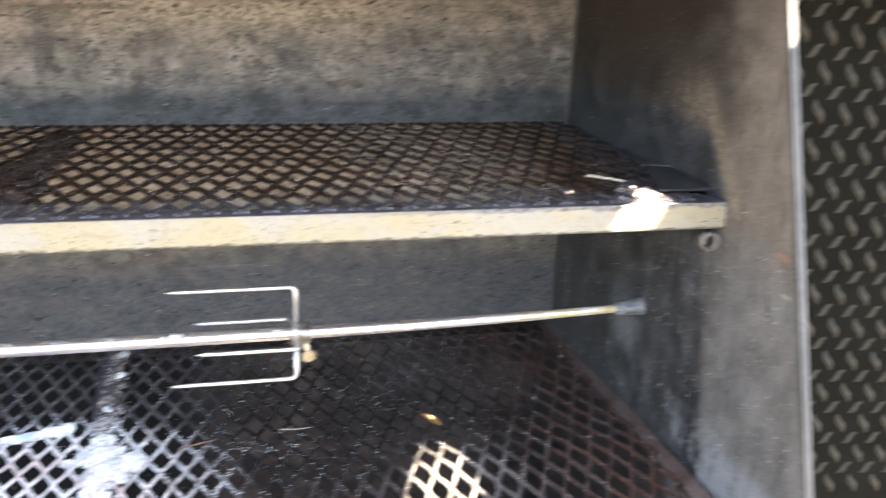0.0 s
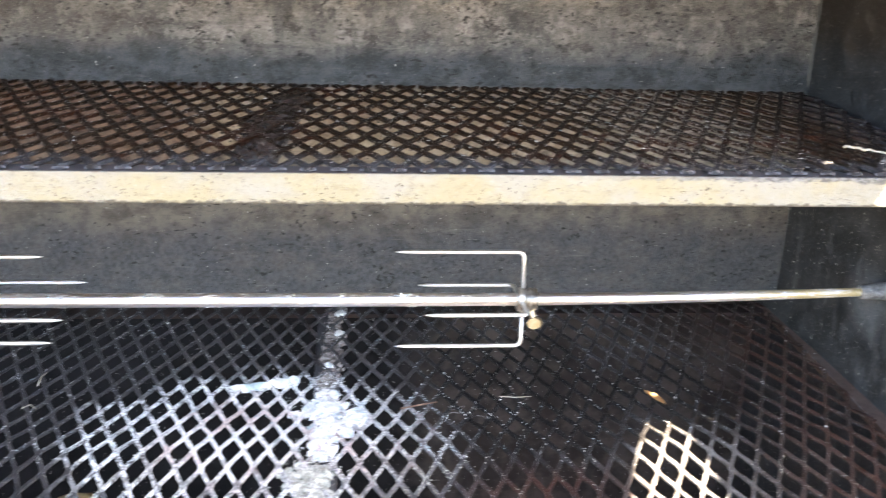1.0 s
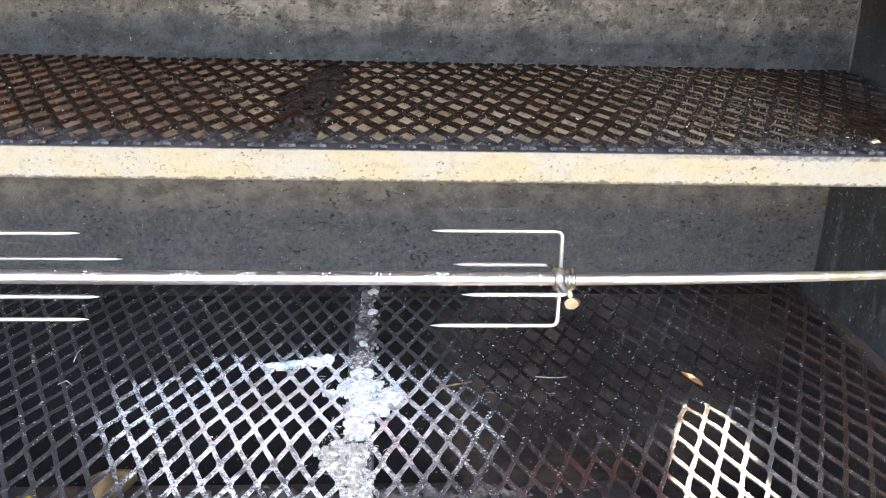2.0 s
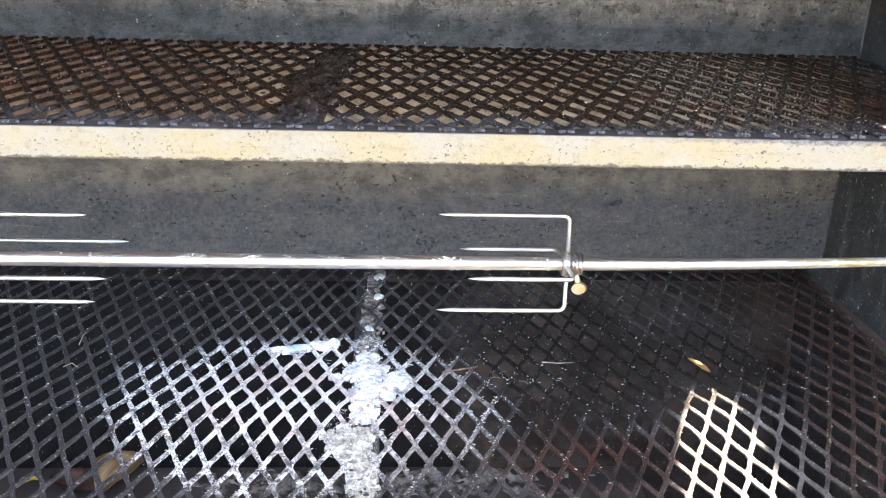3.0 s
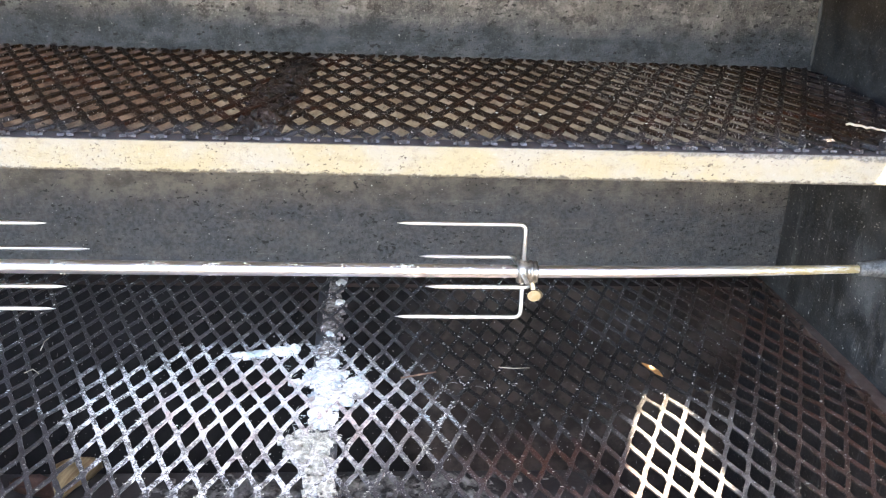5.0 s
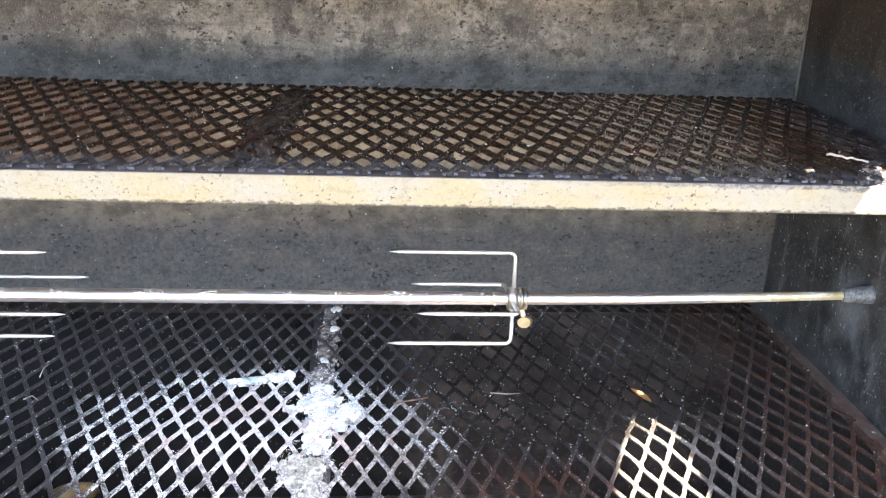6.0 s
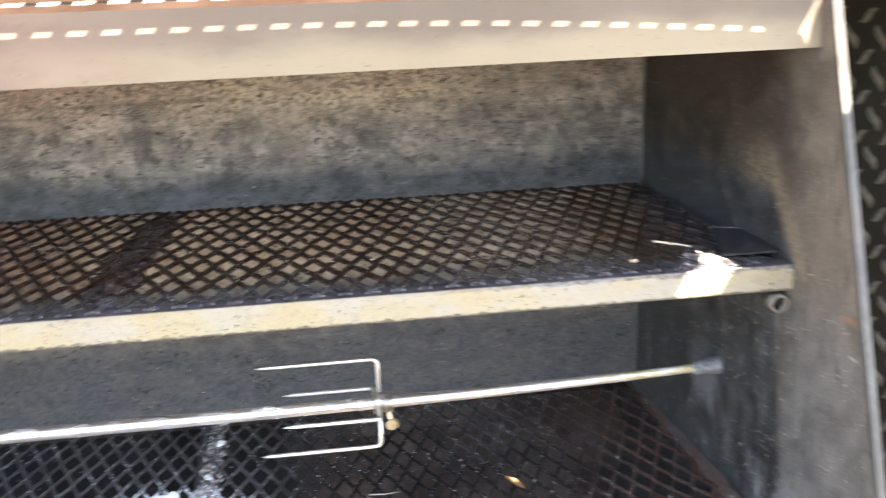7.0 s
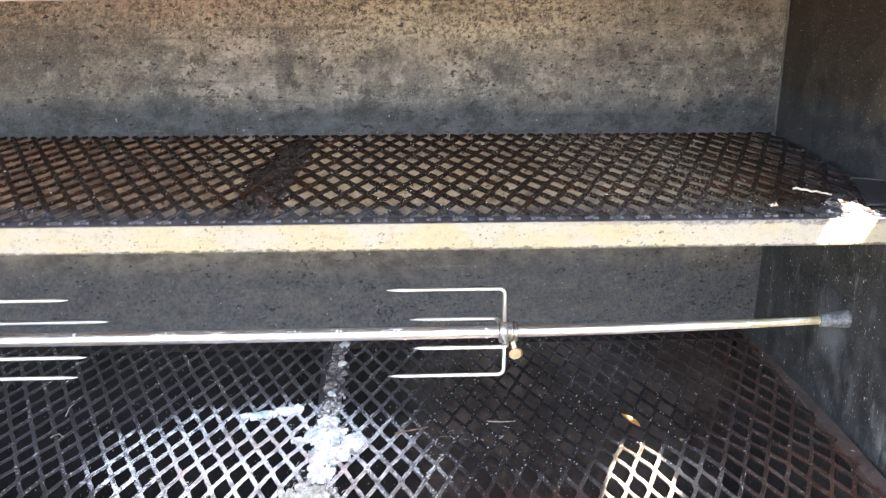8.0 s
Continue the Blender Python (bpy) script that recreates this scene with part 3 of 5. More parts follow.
FLAKE = worn("orange_leaf_flake", (0.55, 0.28, 0.10), (0.75, 0.48, 0.24), (0.4, 0.2, 0.08), 110, 300, (0.6, 0.85), 0.0, 0.5, 0.001)
YELLOW = worn("yellow_leaf", (0.55, 0.42, 0.05), (0.68, 0.56, 0.10), (0.35, 0.25, 0.05), 60, 300, (0.5, 0.7), 0.0, 0.4, 0.001)
ENDBAR = worn("rusty_end_bar", (0.085, 0.054, 0.043), (0.18, 0.135, 0.115), (0.40, 0.37, 0.34), 30, 180, (0.5, 0.75), 0.0, 0.5, 0.001, (0.64, 0.72))
RUST = worn("flaking_rust", (0.045, 0.032, 0.027), (0.10, 0.072, 0.060), (0.05, 0.03, 0.02), 24, 220, (0.8, 0.95), 0.0, 0.6, 0.001)


# ---- building helpers ----
def mesh_object(name, bm, material, smooth=False):
    me = bpy.data.meshes.new(name)
    bmesh.ops.recalc_face_normals(bm, faces=bm.faces)
    bm.to_mesh(me)
    bm.free()
    if smooth:
        for f in me.polygons:
            f.use_smooth = True
    me.materials.append(material)
    return new(name, me)


def part(name, bm, material, parent, label="", smooth=False):
    ob = mesh_object(name, bm, material, smooth)
    ob.parent = parent
    ob.matrix_parent_inverse = parent.matrix_world.inverted()
    if label:
        ob["label"] = label
    return ob


def raw_part(name, verts, faces, material, parent, label=""):
    me = bpy.data.meshes.new(name)
    me.from_pydata(verts, [], faces)
    me.update()
    me.materials.append(material)
    ob = new(name, me)
    ob.parent = parent
    ob.matrix_parent_inverse = parent.matrix_world.inverted()
    if label:
        ob["label"] = label
    return ob


def thing(name, label, category, place=(0, 0, 0), kind="", group=""):
    ob = new(name)
    ob.empty_display_size = 0.05
    ob.matrix_world = Matrix.Translation(place)
    return tagged(ob, label, category, group, kind)


def hexa(bm, corners):
    """A solid from eight corners: four below, then four above, in order round."""
    v = [bm.verts.new(c) for c in corners]
    for f in ((3, 2, 1, 0), (4, 5, 6, 7), (0, 1, 5, 4), (1, 2, 6, 5), (2, 3, 7, 6), (3, 0, 4, 7)):
        bm.faces.new([v[i] for i in f])
    return v


def box(bm, lo, hi, bevel=0.0):
    (a, b, c), (d, e, f) = lo, hi
    v = hexa(bm, [(a, b, c), (d, b, c), (d, e, c), (a, e, c), (a, b, f), (d, b, f), (d, e, f), (a, e, f)])
    if bevel:
        edges = {e for q in v for e in q.link_edges}
        bmesh.ops.bevel(bm, geom=list(edges), offset=bevel, segments=2, affect="EDGES", profile=0.5)
    return bm


def plate(bm, outline, normal, thick):
    """A flat plate: an outline of 3D points, thickened along normal."""
    n = Vector(normal) * thick
    lo = [bm.verts.new(p) for p in outline]
    hi = [bm.verts.new(Vector(p) + n) for p in outline]
    bm.faces.new(lo[::-1])
    bm.faces.new(hi)
    for i in range(len(lo)):
        j = (i + 1) % len(lo)
        bm.faces.new((lo[i], lo[j], hi[j], hi[i]))
    return bm


def sweep(bm, path, radii, sides=10):
    """A round bar along a path, with a radius at each point."""
    path = [Vector(p) for p in path]
    rings = []
    ref = Vector((0.13, 0.21, 0.97))
    for i, p in enumerate(path):
        t = (path[min(i + 1, len(path) - 1)] - path[max(i - 1, 0)]).normalized()
        u = t.cross(ref)
        if u.length < 0.1:
            u = t.cross(Vector((1, 0, 0)))
        u.normalize()
        w = t.cross(u)
        rings.append([bm.verts.new(p + radii[i] * (math.cos(a) * u + math.sin(a) * w)) for a in (2 * math.pi * k / sides for k in range(sides))])
        ref = w
        ref = ref if abs(ref.dot(t)) < 0.9 else u
    for a, b in zip(rings, rings[1:]):
        best = min(range(sides), key=lambda s: (a[0].co - b[s].co).length)
        flip = (a[1].co - b[(best + 1) % sides].co).length > (a[1].co - b[(best - 1) % sides].co).length
        for k in range(sides):
            g = (lambda q: b[(best - q) % sides]) if flip else (lambda q: b[(best + q) % sides])
            bm.faces.new((a[k], a[(k + 1) % sides], g(k + 1), g(k)))
    bm.faces.new(rings[0][::-1])
    bm.faces.new(rings[-1])
    return bm


# ---- plan ----
PITCH, LONG = 0.0234, 0.0541       # short and long way of the rack's expanded metal
# Sheets of expanded metal: the centre of one opening, then half a cell the short way and half a cell the long way.
RACK_SHEET = ((-0.1675, 0.0285), (PITCH / 2, 0.0), (0.0, LONG / 2))
LEFT_SHEET = ((-0.2055, 0.0094), (0.01114, 0.0001), (0.0004, 0.0272))
RIGHT_SHEET = ((0.19625, -0.0063), (0.011505, 0.00034), (0.00055, 0.02733))
SEAM_X = -0.111
GRATE_Z, RACK_Z = 0.80, 1.0745     # tops of the two meshes
BACK_Y, LEFT_X = 0.346, -0.95
ROOF_Z, LIP_Z, LIP_Y = 1.318, 1.270, -0.018


def wall_x(y):
    """The end wall splays out a little, and runs straight in front of the rack."""
    return 0.434 + 0.07 * (BACK_Y - max(y, 0.0))


def front_y(z):
    return -0.029 + (z - 1.315) * 0.335


def ground():
    bm = bmesh.new()
    bmesh.ops.create_grid(bm, x_segments=40, y_segments=40, size=400.0)
    ob = mesh_object("ground", bm, GROUND)
    tagged(ob, "pale sunlit gravel ground under the cooker", "ground", kind="structure")


ground()


def barbecue_pit():
    pit = thing("barbecue_pit", "welded steel barbecue pit, soot-stained, with a sloping open front", "barbecue pit", (0, 0, 0.0))

    def add(name, bm, material, label="", smooth=False):
        ob = part(name, bm, material, pit, label, smooth)
        return ob

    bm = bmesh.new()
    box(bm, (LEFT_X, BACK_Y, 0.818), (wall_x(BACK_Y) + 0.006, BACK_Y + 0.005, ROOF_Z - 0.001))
    add("back_panel", bm, BACK, "grey-brown blotched back panel with soot and painted shade above the rack")
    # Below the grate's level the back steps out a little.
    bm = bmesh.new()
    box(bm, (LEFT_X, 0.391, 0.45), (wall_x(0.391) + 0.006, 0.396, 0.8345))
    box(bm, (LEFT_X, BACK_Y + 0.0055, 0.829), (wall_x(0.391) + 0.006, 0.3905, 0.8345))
    add("lower_back_panel", bm, LOWBACK, "brown-black panel behind the grate")
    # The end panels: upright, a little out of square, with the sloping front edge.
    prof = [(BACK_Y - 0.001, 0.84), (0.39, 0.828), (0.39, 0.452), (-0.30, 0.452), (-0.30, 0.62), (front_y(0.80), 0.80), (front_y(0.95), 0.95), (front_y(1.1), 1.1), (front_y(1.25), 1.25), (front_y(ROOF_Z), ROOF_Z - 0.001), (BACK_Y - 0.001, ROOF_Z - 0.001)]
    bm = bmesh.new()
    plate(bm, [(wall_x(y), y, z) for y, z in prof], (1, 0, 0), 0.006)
    right = add("end_panel", bm, END, "dark end panel with a soot cloud and a paler front strip")
    bm = bmesh.new()
    edge = [(front_y(z) - 0.0006, z) for z in (0.80, 0.88, 0.97, 1.06, 1.15, 1.24, 1.319)]
    for (y0, z0), (y1, z1) in zip(edge, edge[1:]):
        w0, w1 = wall_x(y0), wall_x(y1)
        hexa(bm, [(w0 - .0006, y0 - .001, z0), (w0 + .0068, y0 - .001, z0), (w0 + .0068, y0 + .004, z0), (w0 - .0006, y0 + .004, z0), (w1 - .0006, y1 - .001, z1), (w1 + .0068, y1 - .001, z1), (w1 + .0068, y1 + .004, z1), (w1 - .0006, y1 + .004, z1)])
    ob = part("cut_edge", bm, EDGE, right, "bare grey cut edge")
    bm = bmesh.new()
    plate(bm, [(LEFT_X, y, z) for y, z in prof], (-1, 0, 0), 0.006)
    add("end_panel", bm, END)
    bm = bmesh.new()
    box(bm, (LEFT_X - 0.006, LIP_Y + 0.004, ROOF_Z), (wall_x(-0.02) + 0.0065, BACK_Y + 0.005, ROOF_Z + 0.004))
    add("roof_panel", bm, LID, "browned steel roof panel")
    bm = bmesh.new()
    x0, x1, y1, top = LEFT_X + 0.001, wall_x(LIP_Y) - 0.001, LIP_Y + 0.004, ROOF_Z + 0.0035
    hexa(bm, [(x0, LIP_Y, LIP_Z - 0.012), (x1, LIP_Y, LIP_Z), (x1, y1, LIP_Z), (x0, y1, LIP_Z - 0.012), (x0, LIP_Y, top), (x1, LIP_Y, top), (x1, y1, top), (x0, y1, top)])
    add("header", bm, HEADER, "pale steel lip under the roof with bounce light painted in")
    bm = bmesh.new()
    box(bm, (LEFT_X, -0.30, 0.45), (wall_x(0.38), 0.3905, 0.455))
    add("firebox_floor", bm, FLOOR, "black soot-covered firebox floor")
    bm = bmesh.new()
    box(bm, (LEFT_X, -0.305, 0.455), (wall_x(-0.3), -0.3, 0.62))
    plate(bm, [(LEFT_X, -0.3, 0.62), (wall_x(-0.3), -0.3, 0.62), (wall_x(-0.2), front_y(0.80) - .003, 0.80), (LEFT_X, front_y(0.80) - .003, 0.80)], (0, -0.8, 0.4), 0.005)
    add("front_panel", bm, SOOT, "black steel front panel")
    bm = bmesh.new()
    zs = [1.079 + 0.006 * k for k in range(40)]
    sweep(bm, [(wall_x(BACK_Y) - 0.0012 + random.uniform(-.0005, .0005), BACK_Y - 0.0012, q) for q in zs], [0.0012 + random.uniform(0, 0.0011) for q in zs], 7)
    add("weld_bead", bm, EDGE, "lumpy grey weld in the corner", True)
    # Ledges that carry the grate: along the front and the back.
    bm = bmesh.new()
    box(bm, (LEFT_X + .002, -0.062, 0.772), (0.124, -0.013, 0.778), 0.001)
    add("front_ledge", bm, SOOT, "ash-dusted dark ledge under the grate")
    bm = bmesh.new()
    box(bm, (LEFT_X + .002, 0.362, 0.789), (wall_x(.39) - .001, 0.390, 0.7935))
    add("back_ledge", bm, RUST)
    # The end ledge that carries the rack.
    bm = bmesh.new()
    hexa(bm, [(0.405, 0.03, 1.064), (wall_x(.03), 0.03, 1.064), (wall_x(.33), .33, 1.064), (0.405, .33, 1.064), (0.405, 0.03, 1.069), (wall_x(.03), 0.03, 1.069), (wall_x(.33), .33, 1.069), (0.405, .33, 1.069)])
    add("rack_ledge", bm, DARKBAR, "dark angle that carries the rack")
    # A gusset in the rack's front corner, with a turned-up back edge.
    bm = bmesh.new()
    plate(bm, [(0.396, 0.0175, 1.0778), (wall_x(.0175) - .0005, 0.0175, 1.0778), (wall_x(.098) - .0005, 0.098, 1.0778), (0.4235, 0.109, 1.0778)], (0, 0, 1), 0.002)
    gusset = add("corner_gusset", bm, GUSSET, "dark bluish gusset in the rack's corner")
    bm = bmesh.new()
    hexa(bm, [(0.4225, 0.1095, 1.0778), (wall_x(.098) - .0006, 0.0985, 1.0778), (wall_x(.098) - .0006, 0.1005, 1.0778), (0.4225, 0.1115, 1.0778), (0.4225, 0.1095, 1.0803), (wall_x(.098) - .0006, 0.0985, 1.081), (wall_x(.098) - .0006, 0.1005, 1.081), (0.4225, 0.1115, 1.0803)])
    part("turned_edge", bm, EDGE, gusset, "paler turned-up edge")
    bm = bmesh.new()
    box(bm, (LEFT_X + 0.05, -0.26, 0.0), (wall_x(0) - 0.05, BACK_Y - 0.03, 0.4495), 0.004)
    add("base", bm, SOOT, "plain black steel base")
    return pit


barbecue_pit()


def grate_rise(y):
    """The grate is crowned a little near its front."""
    return 0.0045 * math.exp(-((y - 0.035) / 0.045) ** 2)


def expanded_metal(x0, x1, y0, y1, top, sheet, seed, width=0.0050, thick=0.0024, lean=9.0):
    """Raised expanded metal: slanted strands and bonds, each a bar of its own, laid out on a sheet's cells."""
    rng = random.Random(seed)
    verts, faces = [], []
    u = Vector((math.cos(radians(lean)), 0, math.sin(radians(lean)))) * (width / 2)
    mid = top - thick / 2
    (cx, cy), (ax, ay), (bx, by) = sheet
    i0, i1 = math.floor((x0 - cx) / ax) - 2, math.ceil((x1 - cx) / ax) + 2
    j0, j1 = math.floor((y0 - cy) / by) - 2, math.ceil((y1 - cy) / by) + 2
    node = {}
    for i in range(i0, i1 + 1):
        for j in range(j0, j1 + 1):
            if (i + j) % 2:
                px, py = cx + i * ax + j * bx, cy + i * ay + j * by
                node[i, j] = Vector((px + rng.uniform(-.0004, .0004), py + rng.uniform(-.0005, .0005), mid + (grate_rise(py) if top < 0.9 else 0.0) + rng.uniform(-.0003, .0003)))

    def bar(a, b, k=1.0, tk=1.0):
        d = (b - a).normalized()
        v = d.cross(u).normalized() * (thick * tk / 2)
        base = len(verts)
        cuts = 4 if (b - a).length > 0.012 else 1
        for c in range(cuts + 1):
            p = a.lerp(b, c / cuts)
            if 0 < c < cuts:
                p = p + Vector((rng.uniform(-.0003, .0003), 0, rng.uniform(-.0002, .0002)))
            left, right = u * k * rng.uniform(0.8, 1.16), u * k * rng.uniform(0.8, 1.16)
            for q in (-left * 0.85 - v, right * 0.85 - v, right + v * 0.35, right * 0.72 + v, -left * 0.72 + v, -left + v * 0.35):
                verts.append(tuple(p + q))
        for c in range(cuts):
            o = base + c * 6
            for f in range(6):
                g = (f + 1) % 6
                faces.append((o + f, o + g, o + 6 + g, o + 6 + f))
        faces.append(tuple(base + q for q in (5, 4, 3, 2, 1, 0)))
        faces.append(tuple(base + cuts * 6 + q for q in range(6)))

    bond = Vector((0, 0.0024, 0))
    inside = lambda p: x0 <= p.x <= x1 and y0 <= p.y <= y1
    for (i, j), p in node.items():
        if inside(p):
            bar(p - bond, p + bond, 1.25, 1.1)
        for di in (-1, 1):
            q = node.get((i + di, j + 1))
            if q is None or not (inside(p) or inside(q)):
                continue
            a, b = p + bond * 0.8, q - bond * 0.8
            if inside(p) and inside(q):
                bar(a, b)
            else:
                lo, hi = 0.0, 1.0
                for axis, mn, mx in ((0, x0, x1), (1, y0, y1)):
                    s, e = a[axis], b[axis]
                    if abs(e - s) > 1e-9:
                        r = sorted(((mn - s) / (e - s), (mx - s) / (e - s)))
                        lo, hi = max(lo, r[0]), min(hi, r[1])
                if hi - lo > 0.05:
                    bar(a.lerp(b, lo), a.lerp(b, hi))
    return verts, faces


def cooking_grate():
    g = thing("cooking_grate", "black expanded-metal cooking grate, whitened by ash round a burnt spot", "grill grate", (0, 0, 0.79))
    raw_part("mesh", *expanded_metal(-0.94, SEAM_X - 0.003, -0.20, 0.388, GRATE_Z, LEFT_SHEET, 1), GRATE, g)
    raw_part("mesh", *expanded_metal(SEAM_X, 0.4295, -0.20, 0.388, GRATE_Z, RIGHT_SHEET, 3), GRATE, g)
    part("cross_bar", box(bmesh.new(), (-0.125, -0.19, 0.785), (-0.099, 0.361, 0.7945), 0.001), DARKBAR, g, "flat bar under the mesh seam")
    part("end_bar", box(bmesh.new(), (0.430, -0.19, 0.790), (0.4475, 0.366, 0.7995), 0.001), ENDBAR, g, "flat bar along the mesh end")


cooking_grate()


def warming_rack():
    r = thing("warming_rack", "brown expanded-metal warming rack with a pale steel front angle", "grill rack", (0, 0, 1.05))
    bm = bmesh.new()
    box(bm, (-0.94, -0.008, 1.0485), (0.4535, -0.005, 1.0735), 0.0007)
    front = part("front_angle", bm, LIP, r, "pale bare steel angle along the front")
    bm = bmesh.new()
    box(bm, (-0.94, -0.0048, 1.0695), (0.4535, 0.017, 1.0725), 0.0005)
    leg = part("angle_leg", bm, DARKBAR, front, "dark top leg of the angle")
    bm = bmesh.new()
    hexa(bm, [(x + (0.012 if q > 0.2 else -0.012), q, z) for z in (1.0625, 1.0705) for x, q in ((-0.166, 0.017), (-0.140, 0.017), (-0.140, 0.343), (-0.166, 0.343))])
    bar = part("cross_bar", bm, DARKBAR, r, "greasy bar across the rack")
    bm = bmesh.new()
    ring = [(0.4445 + rr * math.cos(a), 0.0, 1.034 + rr * math.sin(a)) for rr in (0.0088, 0.0070) for a in (2 * math.pi * k / 20 for k in range(20))]
    v0 = [bm.verts.new((p[0], -0.004, p[2])) for p in ring]
    v1 = [bm.verts.new((p[0], 0.010, p[2])) for p in ring]
    for k in range(20):
        j = (k + 1) % 20
        bm.faces.new((v0[k], v0[j], v0[20 + j], v0[20 + k]))
        bm.faces.new((v1[k], v1[j], v1[20 + j], v1[20 + k]))
        bm.faces.new((v0[k], v0[j], v1[j], v1[k]))
        bm.faces.new((v0[20 + k], v0[20 + j], v1[20 + j], v1[20 + k]))
    part("tube", bm, TUBE, r, "short steel tube under the corner", True)
    bm = bmesh.new()
    for q in (-0.0062, 0.0008):
        box(bm, (q, 0, 0), (q + 0.0054, 0.0022, 0.0024), 0.0004)
    end = part("cut_end", bm, CUT, r, "shiny sheared strand ends")
    k = 0
    while -0.1675 + PITCH * k > -0.93:
        k -= 1
    first = True
    while -0.1675 + PITCH * k < 0.425:
        ob = end if first else new("cut_end", end.data)
        if not first:
            ob.parent = r
            ob.matrix_parent_inverse = r.matrix_world.inverted()
        first = False
        ob.matrix_basis = Matrix.Translation((-0.1675 + PITCH * k + random.uniform(-.0006, .0006), 0.0005, 1.0731))
        k += 1
    raw_part("mesh", *expanded_metal(-0.94, 0.428, 0.0015, 0.342, RACK_Z + 0.002, RACK_SHEET, 2, 0.0067, 0.0032, 6.0), RACK, r)


warming_rack()


# ---- the spit ----
ROD_Y, ROD_Z = 0.125, 0.912


def rod_z(x):
    return ROD_Z + 0.008 * max(0.0, (x - 0.05) / 0.4) ** 2


def spit_fork(spit, x, way, turn, reach):
    """A fork of two bent wires at x, one longer than the other, whose tines point along way (+1 or -1)."""
    z = rod_z(x)
    bm = bmesh.new()
    n = 24
    prof = [(-0.010, 0.0068), (-0.010, 0.0108), (-0.0085, 0.0118), (-0.0015, 0.0118), (-0.001, 0.0100), (0.0015, 0.0100), (0.002, 0.0115), (0.0045, 0.0115), (0.005, 0.0098), (0.0065, 0.0098), (0.007, 0.0110), (0.0095, 0.0104), (0.0095, 0.0068)]
    rings = [[bm.verts.new((x + a * -way, ROD_Y + r * math.cos(t), z + r * math.sin(t))) for t in (2 * math.pi * k / n for k in range(n))] for a, r in prof]
    for a, b in zip(rings, rings[1:]):
        for k in range(n):
            bm.faces.new((a[k], a[(k + 1) % n], b[(k + 1) % n], b[k]))
    fork = part("fork", bm, COLLAR, spit, "four-pronged bright steel fork", True)
    for k in range(4):
        a = radians(turn + 90 * k)
        d = Vector((0, math.cos(a), math.sin(a)))
        c = Vector((x + way * (0.006 if k % 2 else 0.004), ROD_Y, z))
        length = 0.0965 if k % 2 else 0.1235
        pts, rad = [c + d * 0.008], [0.0021]
        pts.append(c + d * (reach - 0.006))
        rad.append(0.0021)
        for s in range(1, 5):
            q = s / 4 * math.pi / 2
            pts.append(c + d * (reach - 0.006 + 0.006 * math.sin(q)) + Vector((way * 0.006 * (1 - math.cos(q)), 0, 0)))
            rad.append(0.0021)
        end = c + d * reach
        pts += [end + Vector((way * (length - 0.017), 0, 0)), end + Vector((way * (length - 0.009), 0, 0)), end + Vector((way * length, 0, 0))]
        rad += [0.0021, 0.0017, 0.0003]
        bm = bmesh.new()
        sweep(bm, pts, rad, 10)
        t = part("tine", bm, CHROME, fork, "", True)
    bm = bmesh.new()
    d = Vector((0.25, -0.35, -0.9)).normalized()
    c = Vector((x + 0.002, ROD_Y, z))
    sweep(bm, [c + d * 0.010, c + d * 0.018], [0.0027, 0.0027], 12)
    h = c + d * 0.021
    side = Vector((0.55, 0.72, -0.1)).normalized()
    up = d.cross(side).normalized()
    rim = []
    for s in (-1, 1):
        rim.append([bm.verts.new(h + d * 0.006 * math.sin(a) * 0.9 + d * 0.003 + up * 0.0075 * math.cos(a) + side * s * 0.0022) for a in (2 * math.pi * k / 18 for k in range(18))])
    for k in range(18):
        bm.faces.new((rim[0][k], rim[0][(k + 1) % 18], rim[1][(k + 1) % 18], rim[1][k]))
    bm.faces.new(rim[0][::-1])
    bm.faces.new(rim[1])
    s = part("thumbscrew", bm, BRASS, fork, "dull brass thumbscrew")


